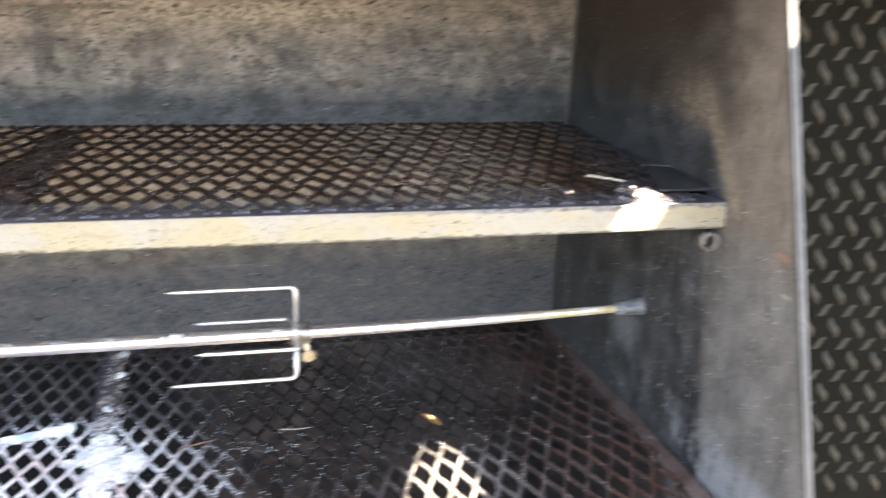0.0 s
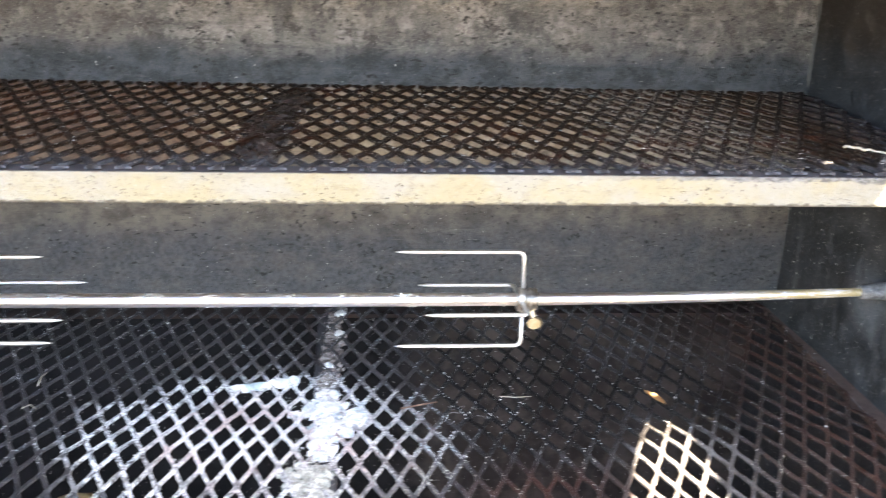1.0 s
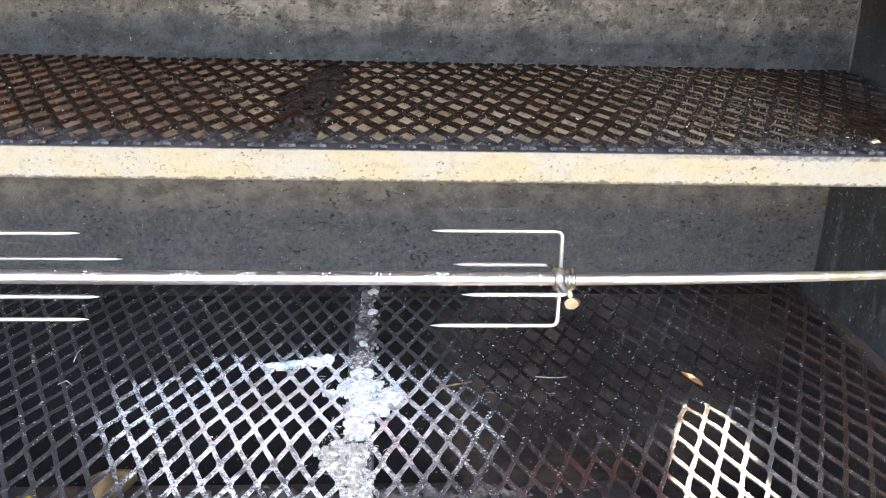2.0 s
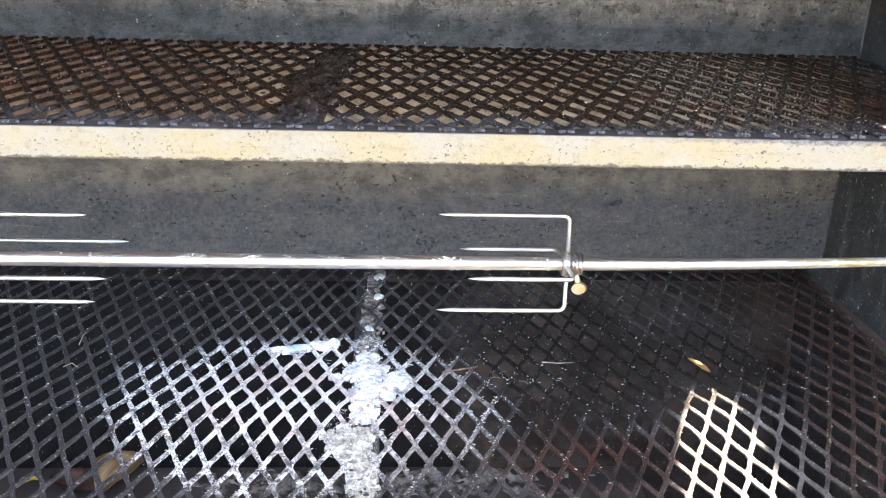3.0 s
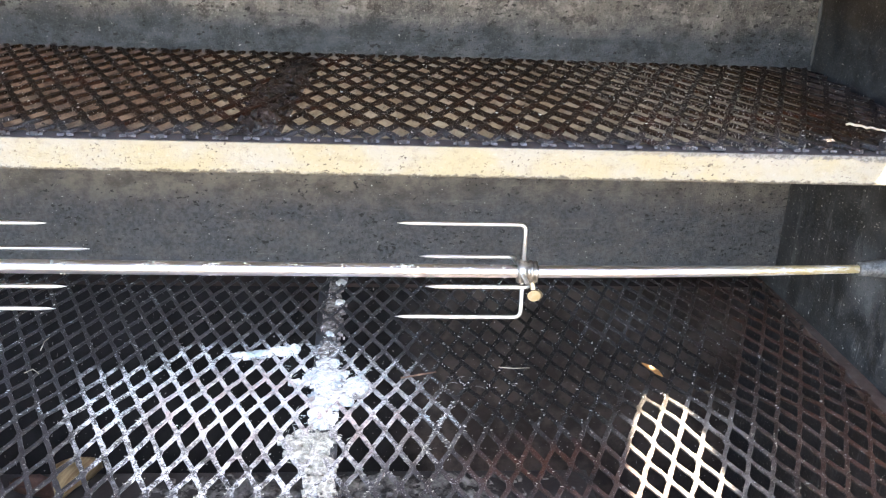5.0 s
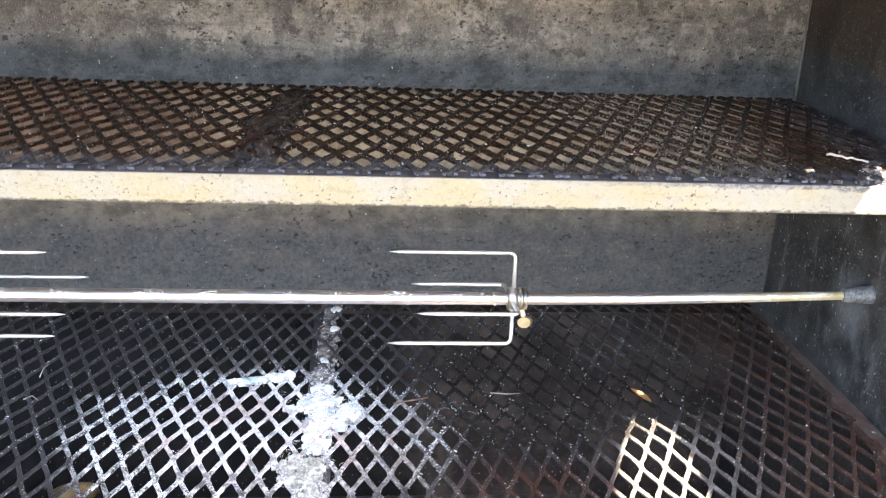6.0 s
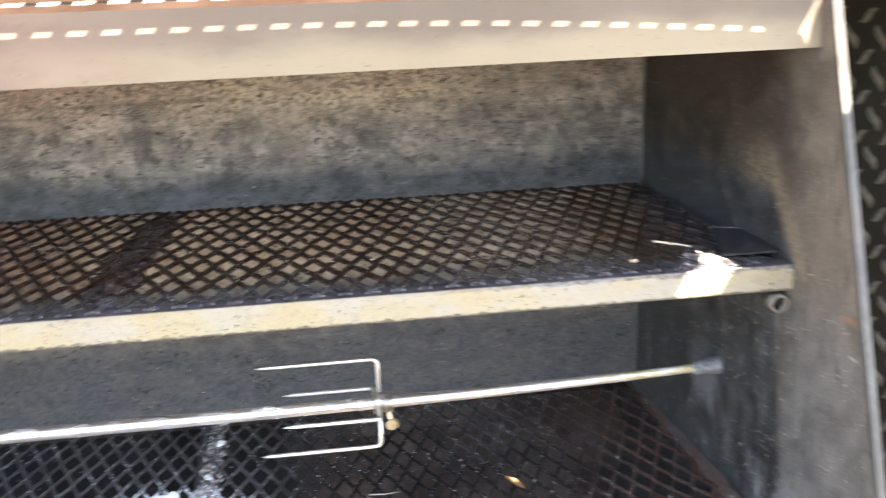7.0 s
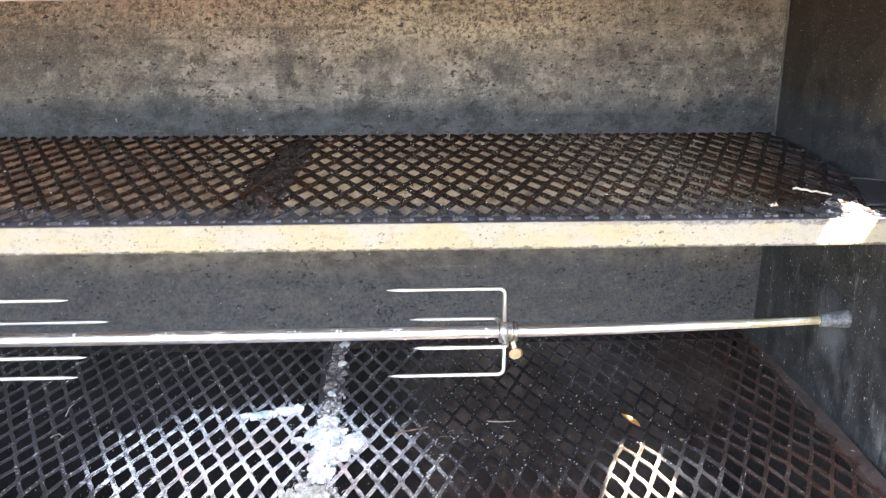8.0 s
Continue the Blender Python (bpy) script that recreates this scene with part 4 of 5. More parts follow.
def rotisserie_spit():
    spit = thing("rotisserie_spit", "bright steel rotisserie spit with two four-pronged forks", "rotisserie spit", (0, ROD_Y, ROD_Z))
    bm = bmesh.new()
    xs = [-0.94, -0.6, -0.3, 0.0, 0.1, 0.2, 0.3, 0.36, 0.40, 0.45]
    # Thicker leftwards: glare round the bright rod is built into its radius.
    sweep(bm, [(q, ROD_Y, rod_z(q)) for q in xs], [0.0068, 0.0068, 0.0067, 0.0065, 0.0061, 0.0057, 0.0051, 0.0047, 0.0044, 0.0042], 14)
    rod = part("rod", bm, ROD, spit, "", True)
    bm = bmesh.new()
    xs = [0.4165, 0.4175, 0.428, 0.440, 0.4475, wall_x(ROD_Y) + 0.001]
    sweep(bm, [(q, ROD_Y, rod_z(q)) for q in xs], [0.0058, 0.0072, 0.0078, 0.0092, 0.0099, 0.0096], 22)
    ob = part("bushing", bm, BUSH, spit, "rough grey bushing at the wall", True)
    rng = random.Random(71)
    verts, faces = [], []
    for _ in range(900):
        x = rng.uniform(-0.55, 0.06)
        if noise.noise(Vector((x * 38, 3.0, 1.0))) + 0.5 * noise.noise(Vector((x * 120, 7.0, 1.0))) < rng.uniform(-0.15, 0.5):
            continue
        a = radians(rng.gauss(118, 14) if rng.random() < 0.72 else rng.gauss(262, 16))
        r, base = rng.uniform(0.0005, 0.0014), len(verts)
        c = Vector((x, ROD_Y + 0.0066 * math.cos(a), rod_z(x) + 0.0066 * math.sin(a)))
        out = Vector((0, math.cos(a), math.sin(a)))
        side = Vector((0, -math.sin(a), math.cos(a)))
        for k in range(5):
            q = 2 * math.pi * k / 5 + rng.uniform(-0.4, 0.4)
            verts.append(tuple(c + Vector((1.5 * r * math.cos(q), 0, 0)) + side * r * math.sin(q) - out * 0.0004))
        verts.append(tuple(c + out * r * rng.uniform(0.4, 0.8)))
        faces += [(base + k, base + (k + 1) % 5, base + 5) for k in range(5)] + [tuple(base + k for k in (4, 3, 2, 1, 0))]
    tagged(raw_part("scale", verts, faces, ASH, spit, "white flaky scale crusted on the rod"), kind="stuff")
    spit_fork(spit, 0.082, -1, 85, 0.0472)
    spit_fork(spit, -0.469, 1, 1, 0.0435)


rotisserie_spit()


# ---- unseen panels added to shape the sun: a raised lid, its hinge, a neighbouring lid ----
def gap(px):
    """The middle of the hinge gap added to throw sun spots, which bends forward towards the wall end."""
    return -0.0273 - 0.0088 * (max(0.0, px) / 0.416) ** 1.8


def lid_point(px, py, up=0.0):
    return (px, py, 1.322 + 0.7 * (-0.02 - py) + up)


def lids():
    n = Vector((0, 0.573, 0.819))
    lid = thing("pit_shade_lid", "unseen browned steel lid added above the pit's front to shade it", "lid", lid_point(0, -0.03))
    bm = bmesh.new()
    hinge = [LEFT_X] + [0.046 * k for k in range(11)]
    # Outline and hole are cut so that the sun patches fall inside the pit.
    right = ((0.4695, -0.0452), (0.4795, -0.062), (0.4812, -0.0810))
    sun_hole = ((0.428, -0.0811), (0.424, -0.075), (0.413, -0.078), (0.414, -0.090), (0.428, -0.087), (0.4285, -0.0813))
    corner = ((0.4812, -0.0813), (0.4795, -0.119), (0.4685, -0.1315), (0.4697, -0.150), (0.4205, -0.156), (0.4155, -0.19), (0.4145, -0.26), (0.4165, -0.32), (0.426, -0.40), (0.428, -0.50))
    plate(bm, [lid_point(*p) for p in tuple((q, gap(q) - 0.002) for q in hinge) + right + sun_hole + corner + ((LEFT_X, -0.50),)], n, 0.0015)
    panel = part("panel", bm, LID, lid)
    bm = bmesh.new()
    plate(bm, [lid_point(*p) for p in ((LEFT_X, -0.0165), (0.455, -0.0165), (0.455, gap(0.46) - 0.0015), (0.424, gap(0.424) - 0.0015)) + tuple((q, gap(q) + 0.002) for q in [0.420] + hinge[9::-1])], n, 0.0015)
    part("hinge_leaf", bm, LID, lid)
    # Added blocks part the gap into a row of sun spots on the header.
    bm = bmesh.new()
    box(bm, (0, 0, 0), (0.0105, 0.009, 0.003), 0.0006)
    me = None
    q = -0.945
    while q < 0.425:
        if me is None:
            k = mesh_object("sun_spot_knuckle", bm, DARKBAR)
            me = k.data
        else:
            k = new("sun_spot_knuckle", me)
        k.parent = lid
        k.matrix_parent_inverse = lid.matrix_world.inverted()
        k.matrix_basis = Matrix.Translation(lid_point(q, gap(q) - 0.0040, 0.001)) @ Matrix.Rotation(radians(-35), 4, "X")
        q += 0.0254
    # Unseen panel, added to block the sun right of the patches.
    nb = thing("sun_patch_panel", "unseen steel panel added beside the lid to bound the sun patches", "lid", lid_point(0.6, -0.2))
    bm = bmesh.new()
    plate(bm, [lid_point(*p) for p in ((0.482, -0.0452), (0.499, -0.066), (0.519, -0.104), (0.526, -0.125), (0.527, -0.1325), (0.514, -0.1335), (0.512, -0.147), (0.4895, -0.149), (0.445, -0.1535), (0.4705, -0.2155), (0.485, -0.27), (0.500, -0.33), (0.513, -0.38), (0.53, -0.50), (1.5, -0.50), (1.5, -0.02), (0.468, -0.02))], n, 0.0015)
    panel = part("panel", bm, LID, nb)


lids()


# ---- the tread-plate cabinet beside the pit ----
def tread_cabinet():
    cab = thing("storage_cabinet", "dark tread-plate steel cabinet standing beside the pit", "cabinet", (0.9, 0.3, 0.2))
    bm = bmesh.new()
    box(bm, (0.478, 0.30, 0.0), (1.45, 0.6, 1.30), 0.002)
    body = part("body", bm, TREAD, cab)
    # Unseen top, added so that the tread plate stays in shade.
    bm = bmesh.new()
    box(bm, (0.476, -0.015, 1.322), (1.5, 0.6, 1.326), 0.001)
    part("top", bm, LID, cab, "unseen top added to keep the sun off the tread plate")
    bm = bmesh.new()
    n = 8
    for k in range(n + 1):
        s = k / n
        w = 0.0048 * math.sin(math.pi * min(max(s, 0.04), 0.96)) ** 0.7 + 0.0006
        h = 0.0022 * math.sin(math.pi * min(max(s, 0.05), 0.95))
        zc = (s - 0.5) * 0.035
        bow = 0.0022 * math.sin(2 * math.pi * s)
        for p in ((-w, 0.0002, zc), (-w * 0.5, -h, zc), (w * 0.5, -h, zc), (w, 0.0002, zc)):
            bm.verts.new((p[0] + bow, p[1], p[2]))
    bm.verts.ensure_lookup_table()
    for k in range(n):
        for q in range(3):
            a = k * 4 + q
            bm.faces.new((bm.verts[a], bm.verts[a + 1], bm.verts[a + 5], bm.verts[a + 4]))
    lug = mesh_object("lug", bm, LUG, True)
    me = lug.data
    lug.parent = body
    first = True
    # Long steep lugs in a grid, short slanting ones between them.
    for i in range(-4, 9):
        for j in range(-12, 4):
            for big in (True, False):
                px, pz = (0.789 + 0.039 * i, 1.140 + 0.0485 * j - 0.0035 * i) if big else (0.8095 + 0.039 * i, 1.1635 + 0.0485 * j - 0.0035 * i)
                if not (0.49 < px < 1.12 and pz < 1.285):
                    continue
                m = Matrix.Translation((px, 0.30, pz)) @ Matrix.Rotation(radians(-24 if big else 52), 4, "Y") @ Matrix.Diagonal((1.0, 1, 0.95, 1) if big else (0.8, 0.4, 0.72, 1))
                if first:
                    k, first = lug, False
                else:
                    k = new("lug", me)
                    k.parent = body
                k.matrix_basis = m


tread_cabinet()


# ---- ash, grease and small leavings ----
def heap(name, label, category, x0, x1, y0, y1, base, height, material, cells, seed, edge=0.35, kind="", shear=0.0):
    """A lumpy low heap with a ragged outline, closed below; shear leans it over along y."""
    bm = bmesh.new()
    nx = cells
    ny = max(4, int(cells * (y1 - y0) / (x1 - x0)))
    top, low = {}, {}
    for i in range(nx + 1):
        for j in range(ny + 1):
            u, v = i / nx * 2 - 1, j / ny * 2 - 1
            px, py = x0 + (x1 - x0) * i / nx, y0 + (y1 - y0) * j / ny
            e = (u * u * u * u + v * v * v * v) ** 0.5 + 0.25 * noise.noise(Vector((px * 55, py * 55, seed)))
            p = Vector((px * 60 + seed, py * 60, seed * 2.1))
            r = 0.5 + 0.5 * noise.noise(p * 0.6)
            f = noise.noise(p * 2.3) * 0.5 + noise.noise(p * 6.0) * 0.3
            h = (1 - e) * (0.45 + 0.8 * r) + f - edge * (1 - r)
            if h > 0.02:
                jx, jy = noise.noise(p * 4) * 0.0012, noise.noise(p * 4 + Vector((9, 3, 1))) * 0.0012
                top[i, j] = bm.verts.new((px + jx + shear * (py - (y0 + y1) / 2), py + jy, base + height * min(h, 1.15) + (grate_rise(py) if 0.79 < base < 0.9 else 0.0)))
    for i in range(nx):
        for j in range(ny):
            q = [(i, j), (i + 1, j), (i + 1, j + 1), (i, j + 1)]
            if all(k in top for k in q):
                bm.faces.new([top[k] for k in q])
    rim = [e for e in bm.edges if e.is_boundary]
    out = bmesh.ops.extrude_edge_only(bm, edges=rim)["geom"]
    for v in out:
        if isinstance(v, bmesh.types.BMVert):
            v.co.z = base - 0.001 + (grate_rise(v.co.y) if 0.79 < base < 0.9 else 0.0)
    for v in [v for v in bm.verts if not v.link_faces]:
        bm.verts.remove(v)
    ob = mesh_object(name, bm, material, True)
    return tagged(ob, label, category, kind=kind)


def mound(name, label, lobes, base, material, seed, cell=0.0011, kind="stuff", rag=0.85):
    """Loose ash: overlapping ragged lobes (x, y, half width, half length, height), lumpy and flaky on top."""
    x0, x1 = min(q[0] - q[2] * 1.5 for q in lobes), max(q[0] + q[2] * 1.5 for q in lobes)
    y0, y1 = min(q[1] - q[3] * 1.5 for q in lobes), max(q[1] + q[3] * 1.5 for q in lobes)
    nx, ny = int((x1 - x0) / cell), int((y1 - y0) / cell)
    index, verts, faces = {}, [], []
    for i in range(nx + 1):
        for j in range(ny + 1):
            px, py = x0 + i * cell, y0 + j * cell
            p = Vector((px, py, seed * 0.1))
            h = 0.0
            wob = rag * noise.noise(p * 70) + 0.5 * rag * noise.noise(p * 190) + 0.35 * rag * noise.noise(p * 420)
            for a, b, ra, rb, top in lobes:
                e = 1.0 - ((px - a) / ra) ** 2 - ((py - b) / rb) ** 2 + wob
                if e > 0:
                    h = max(h, top * 0.62 * min(e, 1.0) ** 0.8)
            if noise.noise(p * 150 + Vector((3, 8, 1))) + 0.6 * noise.noise(p * 380) < -0.42:
                continue
            if h > 0.0002:
                lump = 0.64 + 0.36 * noise.noise(p * 75) + 0.2 * noise.noise(p * 230) + 0.12 * noise.noise(p * 520)
                k = noise.noise(p * 300 + Vector((5, 1, 0))) * 0.0009
                index[i, j] = len(verts)
                verts.append((px + k, py - k, base + grate_rise(py) + h * max(lump, 0.1)))
    for i in range(nx):
        for j in range(ny):
            q = [(i, j), (i + 1, j), (i + 1, j + 1), (i, j + 1)]
            if all(k in index for k in q):
                faces.append([index[k] for k in q])
    bm = bmesh.new()
    vs = [bm.verts.new(v) for v in verts]
    for f in faces:
        bm.faces.new([vs[k] for k in f])
    for v in [v for v in bm.verts if not v.link_faces]:
        bm.verts.remove(v)
    rim = [e for e in bm.edges if e.is_boundary]
    for v in bmesh.ops.extrude_edge_only(bm, edges=rim)["geom"]:
        if isinstance(v, bmesh.types.BMVert):
            v.co.z = base - 0.003 + grate_rise(v.co.y)
    return tagged(mesh_object(name, bm, material, True), label, "ash", kind=kind)


mound("ash_heap", "thick white and cream ash piled along the grate's seam", [(-0.110, 0.150, 0.011, 0.014, 0.005), (-0.112, 0.118, 0.024, 0.021, 0.008), (-0.083, 0.100, 0.012, 0.024, 0.007), (-0.135, 0.110, 0.012, 0.007, 0.005), (-0.110, 0.076, 0.017, 0.028, 0.009), (-0.113, 0.038, 0.014, 0.018, 0.007), (-0.124, -0.004, 0.024, 0.020, 0.008), (-0.092, 0.085, 0.016, 0.020, 0.006)], 0.7985, ASH, 3)
mound("ash_heap", "flaky cream-grey ash along the grate's front seam", [(-0.115, -0.03, 0.017, 0.018, 0.006), (-0.113, -0.065, 0.014, 0.03, 0.005), (-0.113, -0.11, 0.014, 0.04, 0.005)], 0.7980, ASH, 13, rag=0.95)
mound("ash_heap", "thin brownish-grey ash dusting the seam towards the back", [(-0.110, 0.19, 0.011, 0.03, 0.0022), (-0.108, 0.235, 0.012, 0.035, 0.0020), (-0.106, 0.29, 0.011, 0.05, 0.0020), (-0.104, 0.35, 0.011, 0.045, 0.0020)], 0.7985, SEAMDUST, 17, rag=1.3)
mound("ash_heap", "small white clots of ash on the dusty seam", [(-0.100, 0.294, 0.006, 0.007, 0.005), (-0.099, 0.350, 0.006, 0.010, 0.004), (-0.110, 0.212, 0.005, 0.006, 0.004)], 0.8000, ASH, 19, rag=1.0)
mound("ash_roll", "elongated lumpy white roll of ash lying across the grate", [(-0.196, 0.164, 0.015, 0.0065, 0.008), (-0.178, 0.168, 0.012, 0.0075, 0.009), (-0.159, 0.174, 0.013, 0.0085, 0.011), (-0.146, 0.178, 0.008, 0.008, 0.010)], 0.7995, ASH, 23, kind="", rag=0.35)
heap("grease_crust", "shiny black burnt grease caked on the rack's bar", "grease", -0.176, -0.130, 0.02, 0.34, 1.0735, 0.0070, CRUST, 62, 29.0, 0.75, "stuff", 0.085)
heap("grease_crust", "thick glossy black lump of grease on the rack's bar", "grease", -0.184, -0.146, 0.016, 0.075, 1.0735, 0.0105, CRUST, 60, 33.0, 0.2, "stuff")
heap("grease_crust", "thin black grease spread over the rack's mesh", "grease", -0.190, -0.142, 0.09, 0.20, 1.0735, 0.0060, CRUST, 60, 35.0, 0.6, "stuff")
heap("grease_crust", "dusty dark grease clogging the rack near the end wall", "grease", 0.366, 0.45, 0.015, 0.10, 1.0725, 0.0065, FILM, 70, 37.0, 0.5, "stuff")
# Pale lump added as the sunlit blob; it also stops sun reaching the grate.
heap("sun_blob_crust", "pale crust added on the rack's front corner to catch the sun", "crust", 0.356, 0.408, -0.003, 0.056, 1.0728, 0.0055, GREYASH, 52, 61.0, 0.15, "stuff")
heap("ledge_ash", "grey flaky ash lying on the ledge under the grate", "ash", -0.30, 0.122, -0.060, -0.014, 0.7775, 0.006, LEDGEASH, 230, 31.0, 0.55, "stuff")


def twig(name, label, category, pts, radius, material, group=""):
    bm = bmesh.new()
    sweep(bm, pts, [radius * (1.0 - 0.35 * k / (len(pts) - 1)) for k in range(len(pts))], 7)
    ob = mesh_object(name, bm, material, True)
    return tagged(ob, label, category, group)


twig("twig", "thin reddish dry twig lying on the grate", "twig", [(-0.038, 0.112, 0.802), (-0.02, 0.117, 0.8028), (-0.002, 0.124, 0.8022)], 0.0011, TWIG)
twig("straw", "short pale straw standing against the grate mesh", "straw", [(-0.399, 0.170, 0.801), (-0.398, 0.182, 0.805), (-0.396, 0.193, 0.804)], 0.0006, STRAW, "dry straws")
twig("straw", "small pale splinter lying on the grate mesh", "straw", [(-0.401, 0.122, 0.8015), (-0.394, 0.127, 0.803), (-0.387, 0.121, 0.8015)], 0.0006, STRAW, "dry straws")
twig("straw", "fine curved straw lying on the dark grate", "straw", [(0.063, 0.136, 0.8012), (0.079, 0.132, 0.802), (0.095, 0.135, 0.8012)], 0.0006, STRAW, "dry straws")
# This one stands in for a streak of sun on the rack.
twig("straw", "streak of sun on the rack near the wall, built as a pale stalk", "straw", [(0.350, 0.078, 1.0778), (0.3535, 0.0775, 1.0790), (0.357, 0.0735, 1.0783), (0.361, 0.0705, 1.0790), (0.3635, 0.066, 1.0780), (0.3685, 0.0665, 1.0788), (0.371, 0.0615, 1.0782), (0.374, 0.0585, 1.0788), (0.379, 0.0555, 1.0778)], 0.0014, STRAW, "dry straws")


def leaf(name, label, place, size, material, seed, turn, broad=0.34, curl=1.0):
    rng = random.Random(seed)
    bm = bmesh.new()
    rows = []
    for i in range(9):
        s = i / 8
        w = size * broad * math.sin(math.pi * min(max(s, 0.03), 0.97)) ** 0.8
        z = 0.16 * size * curl * math.sin(s * 3.0)
        rows.append([bm.verts.new((size * (s - 0.5), w * q + rng.uniform(-1, 1) * size * 0.02, z + abs(q) * size * 0.12 * curl)) for q in (-1, -0.5, 0, 0.5, 1)])
    for a, b in zip(rows, rows[1:]):
        for k in range(4):
            bm.faces.new((a[k], a[k + 1], b[k + 1], b[k]))
    bmesh.ops.solidify(bm, geom=list(bm.faces), thickness=0.0005)
    ob = mesh_object(name, bm, material, True)
    ob.matrix_world = Matrix.Translation(place) @ Matrix.Rotation(radians(turn), 4, "Z")
    return tagged(ob, label, "leaf", "dry leaves")


leaf("dry_leaf", "broad tan dry leaf caught on the ledge under the grate", (-0.314, -0.032, 0.780), 0.058, LEAF, 5, 72)
leaf("dry_leaf", "dark red-brown dry leaf on the ledge under the grate", (-0.349, -0.042, 0.7795), 0.048, BROWNLEAF, 7, 150, 0.3, 0.6)
leaf("dry_leaf", "small pointed orange flake of leaf on the dark grate", (0.2205, 0.127, 0.8030), 0.033, FLAKE, 12, -66, 0.13, 0.15)
leaf("dry_leaf", "small bright yellow leaf on the ledge under the grate", (-0.386, -0.040, 0.780), 0.020, YELLOW, 8, 30, 0.22)


def crumbs(name, label, x0, x1, y0, y1, z, count, size, material, seed, keep=None):
    """Loose flakes and grains, each a small uneven chip."""
    rng = random.Random(seed)
    verts, faces = [], []
    for _ in range(count):
        px, py = rng.uniform(x0, x1), rng.uniform(y0, y1)
        if keep and rng.random() > keep(px, py):
            continue
        (cx, cy), (ax, ay), (bx, by) = RACK_SHEET if z > 0.9 else LEFT_SHEET if px < SEAM_X else RIGHT_SHEET
        det = ax * by - bx * ay
        a = ((px - cx) * by - (py - cy) * bx) / det
        b = ((py - cy) * ax - (px - cx) * ay) / det
        # slide the chip on to the nearest strand
        k = rng.choice((-1, 1))
        off = (a + k * b) % 2.0 - 1.0
        px -= off * ax + rng.gauss(0, 0.0012)
        r = size * rng.uniform(0.4, 1.0) ** 1.5
        lift = grate_rise(py) if z < 0.9 else 0.0
        base = len(verts)
        turn, long, wide = rng.uniform(0, math.pi), r * rng.uniform(0.7, 2.0), r * rng.uniform(0.35, 0.9)
        for q in range(4):
            an = q * math.pi / 2 + rng.uniform(-0.5, 0.5)
            u, v = long * math.cos(an), wide * math.sin(an)
            verts.append((px + u * math.cos(turn) - v * math.sin(turn), py + u * math.sin(turn) + v * math.cos(turn), z + lift + rng.uniform(-0.2, 0.3) * r))
        verts.append((px, py, z + lift + r * rng.uniform(0.2, 0.7)))
        verts.append((px, py, z + lift - r * 0.6))
        for q in range(4):
            faces.append((base + q, base + (q + 1) % 4, base + 4))
            faces.append((base + (q + 1) % 4, base + q, base + 5))
    me = bpy.data.meshes.new(name)
    me.from_pydata(verts, [], faces)
    me.materials.append(material)
    tagged(new(name, me), label, "crumbs", kind="stuff")


def ash_share(px, py):
    """How thickly flakes lie: a crusted rim round the burnt spot, fewer inside, in clumps everywhere."""
    d = math.hypot((px + 0.152) / 0.158, (py - 0.045) / 0.130)
    rim = math.exp(-((d - 0.95) / 0.13) ** 2) * (1.0 if px < -0.09 else 0.7)
    inside = 0.35 if d < 0.95 else 0.35 * math.exp(-(d - 0.95) / 0.14)
    clump = noise.noise(Vector((px * 45, py * 45, 2.0))) + 0.6 * noise.noise(Vector((px * 140, py * 140, 5.0)))
    return (rim + inside) * min(max(0.55 + 1.1 * clump, 0.04), 1.2)


def grain_share(px, py):
    """Loose grains gather in drifts and thin out towards the end wall."""
    clump = noise.noise(Vector((px * 22, py * 22, 7.0))) + 0.5 * noise.noise(Vector((px * 70, py * 70, 3.0)))
    return min(max(0.45 + 0.9 * clump, 0.06), 1.0) * (0.45 if px > 0.3 else 1.0)


def rack_share(px, py):
    """Crumbs lie thickest in the middle of the rack's wall half."""
    return 0.28 + 0.3 * math.exp(-((px - 0.2) / 0.1) ** 2) - 0.2 * min(max((px - 0.30) / 0.06, 0.0), 1.0)


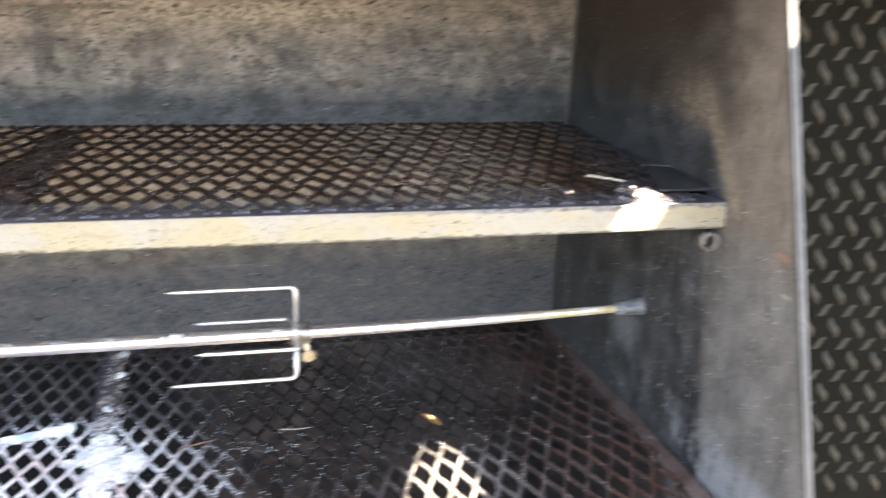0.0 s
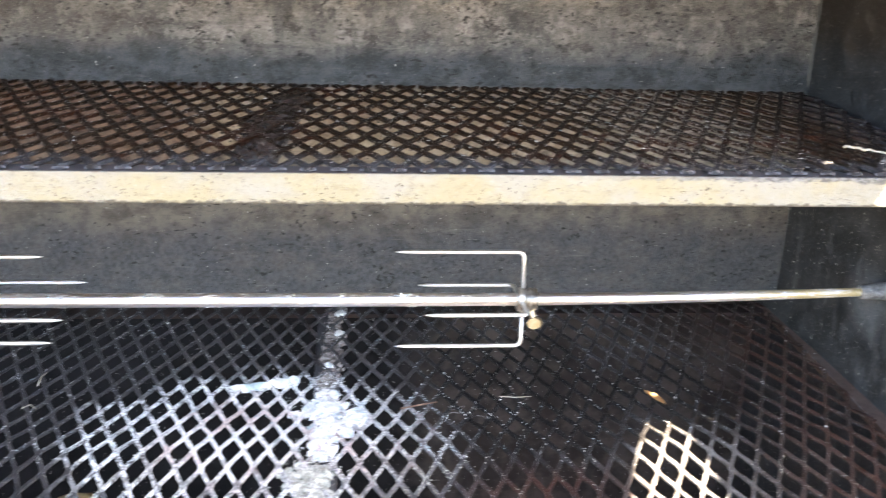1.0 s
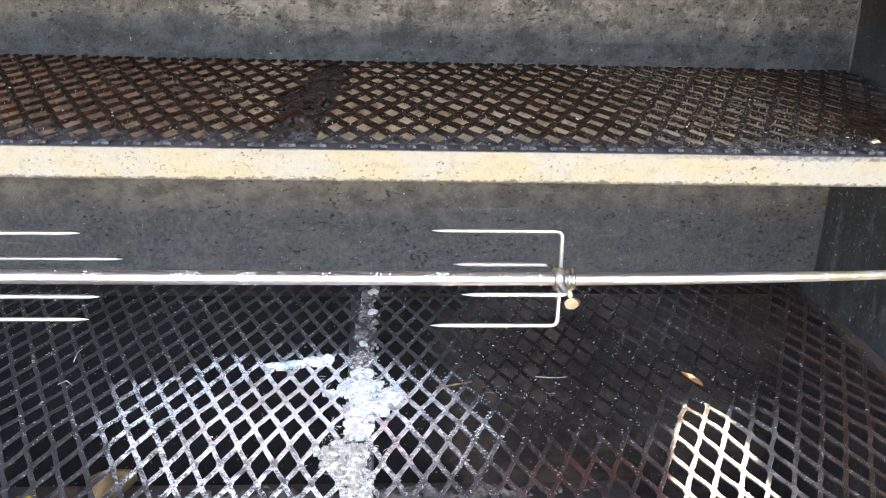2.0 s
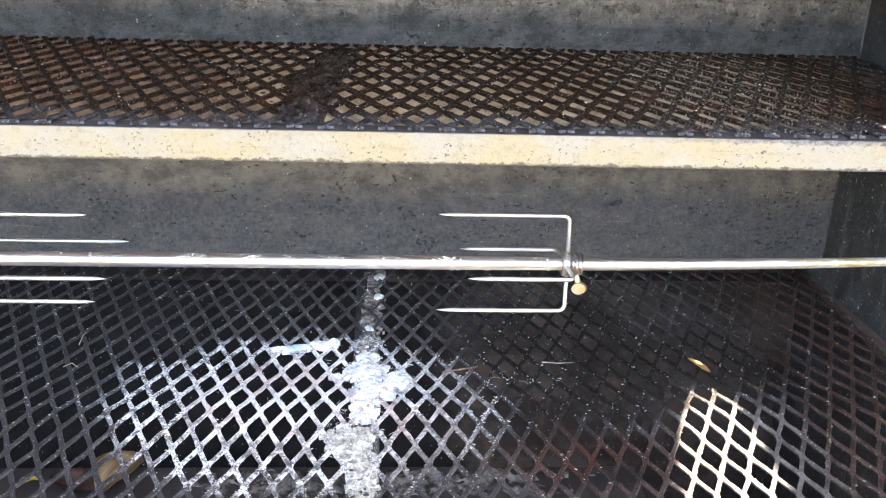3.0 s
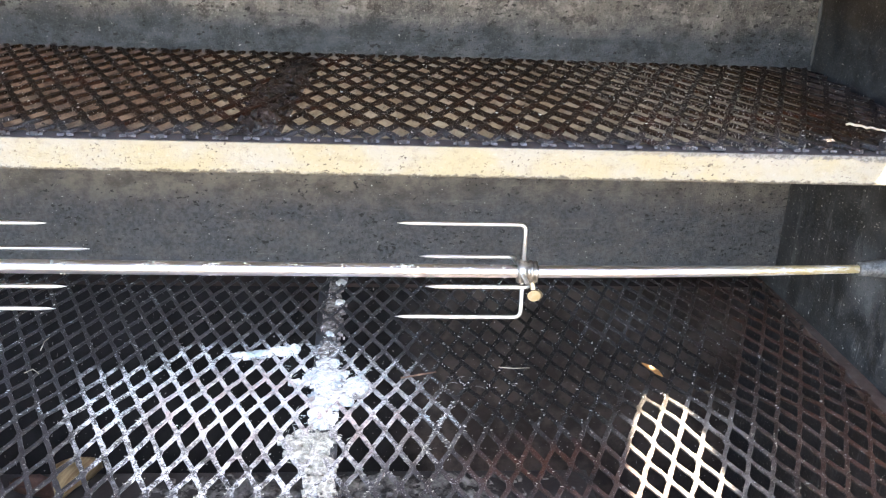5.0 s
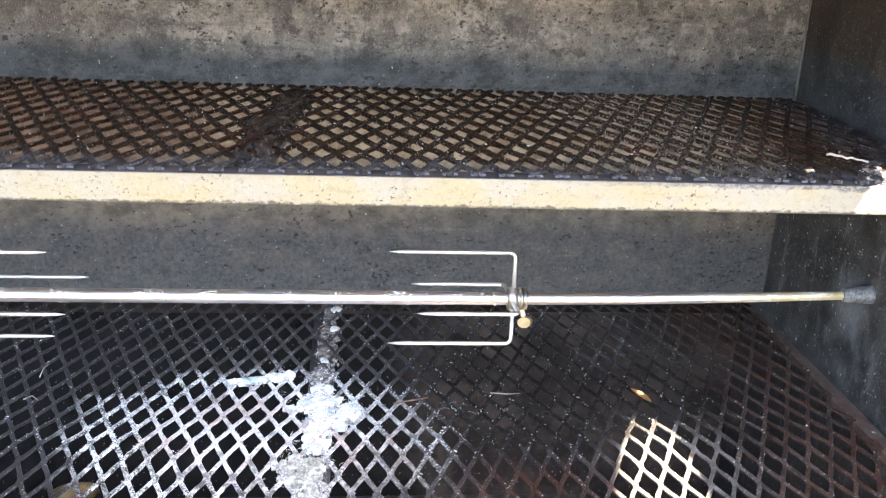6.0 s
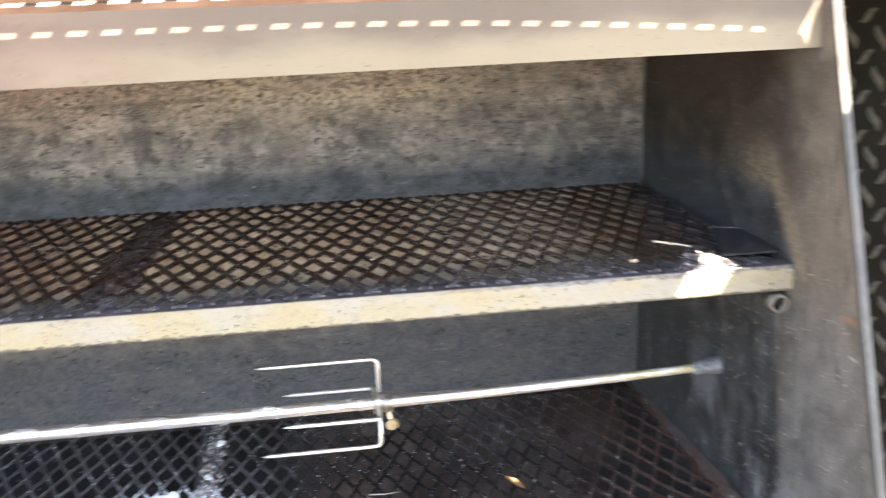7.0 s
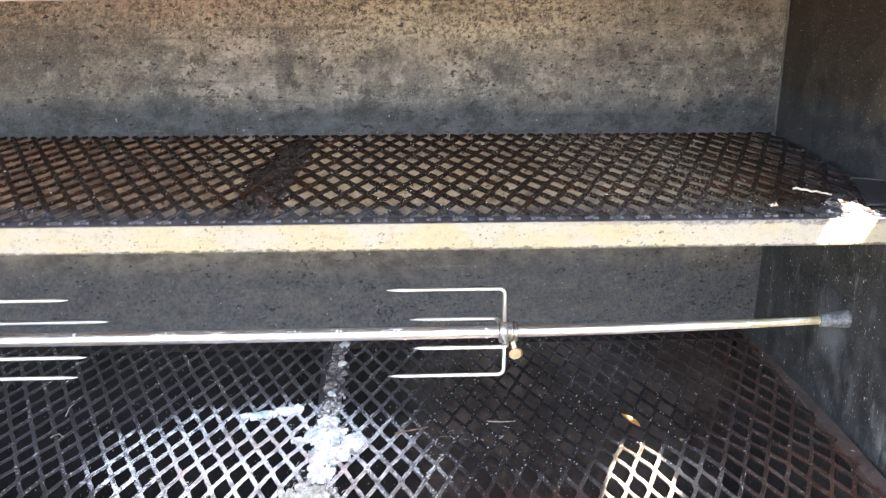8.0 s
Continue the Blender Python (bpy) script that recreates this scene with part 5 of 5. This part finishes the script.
crumbs("ash_flakes", "white ash flakes crusted on the grate round the burnt spot", -0.40, 0.10, -0.16, 0.27, 0.7998, 46000, 0.0013, ASH, 41, ash_share)
crumbs("ash_grains", "pale grains scattered over the dark grate", -0.6, 0.43, -0.12, 0.38, 0.8002, 7500, 0.0012, ASH, 43, grain_share)
crumbs("rack_grains", "pale crumbs scattered on the warming rack", -0.6, 0.42, 0.01, 0.33, 1.0768, 3600, 0.0009, ASH, 47, rack_share)
crumbs("grease_grains", "black burnt crumbs on the warming rack", -0.6, 0.42, 0.01, 0.33, 1.0762, 500, 0.0018, CRUST, 53)


def shreds(name, label, places, z, material, seed):
    """Curled fibres of ash, each a thin bent sliver; places are (x, y, spread x, spread y, count, length)."""
    rng = random.Random(seed)
    verts, faces = [], []
    for cx, cy, sx, sy, count, length in places:
        for _ in range(count):
            px, py = rng.gauss(cx, sx), rng.gauss(cy, sy)
            long, wide = length * rng.uniform(0.5, 1.2), rng.uniform(0.00012, 0.00028)
            turn, bend, rise = rng.uniform(0, 2 * math.pi), rng.uniform(-1.6, 1.6), rng.uniform(0.0, 0.25)
            base, x, y = len(verts), px, py
            for k in range(5):
                w = wide * (1.0 - 0.2 * abs(k - 2))
                ux, uy = math.cos(turn), math.sin(turn)
                h = z + grate_rise(y) + rise * long * math.sin(k / 4 * math.pi)
                verts += [(x - uy * w, y + ux * w, h), (x + uy * w, y - ux * w, h), (x, y, h + wide * 1.6)]
                x, y, turn = x + ux * long / 4, y + uy * long / 4, turn + bend / 4
            for k in range(4):
                for q in range(3):
                    a, b = base + 3 * k + q, base + 3 * k + (q + 1) % 3
                    faces.append((a, b, b + 3, a + 3))
            faces += [(base + 2, base + 1, base), (base + 12, base + 13, base + 14)]
    me = bpy.data.meshes.new(name)
    me.from_pydata(verts, [], faces)
    me.materials.append(material)
    tagged(new(name, me), label, "ash", kind="stuff")


shreds("ash_shreds", "fine curled white shreds of ash on the heap and grate", [
    (-0.112, 0.115, 0.014, 0.016, 110, 0.006), (-0.122, 0.0, 0.012, 0.018, 130, 0.007), (-0.083, 0.10, 0.008, 0.015, 50, 0.006),
    (-0.110, 0.17, 0.006, 0.012, 30, 0.004)], 0.8055, ASH, 71)
shreds("ash_shreds", "single curled grey fibres caught on the dark grate", [
    (0.028, 0.105, 0.010, 0.010, 7, 0.010), (-0.40, 0.26, 0.05, 0.05, 4, 0.006), (-0.25, 0.25, 0.08, 0.06, 12, 0.006)], 0.8008, GREYASH, 73)
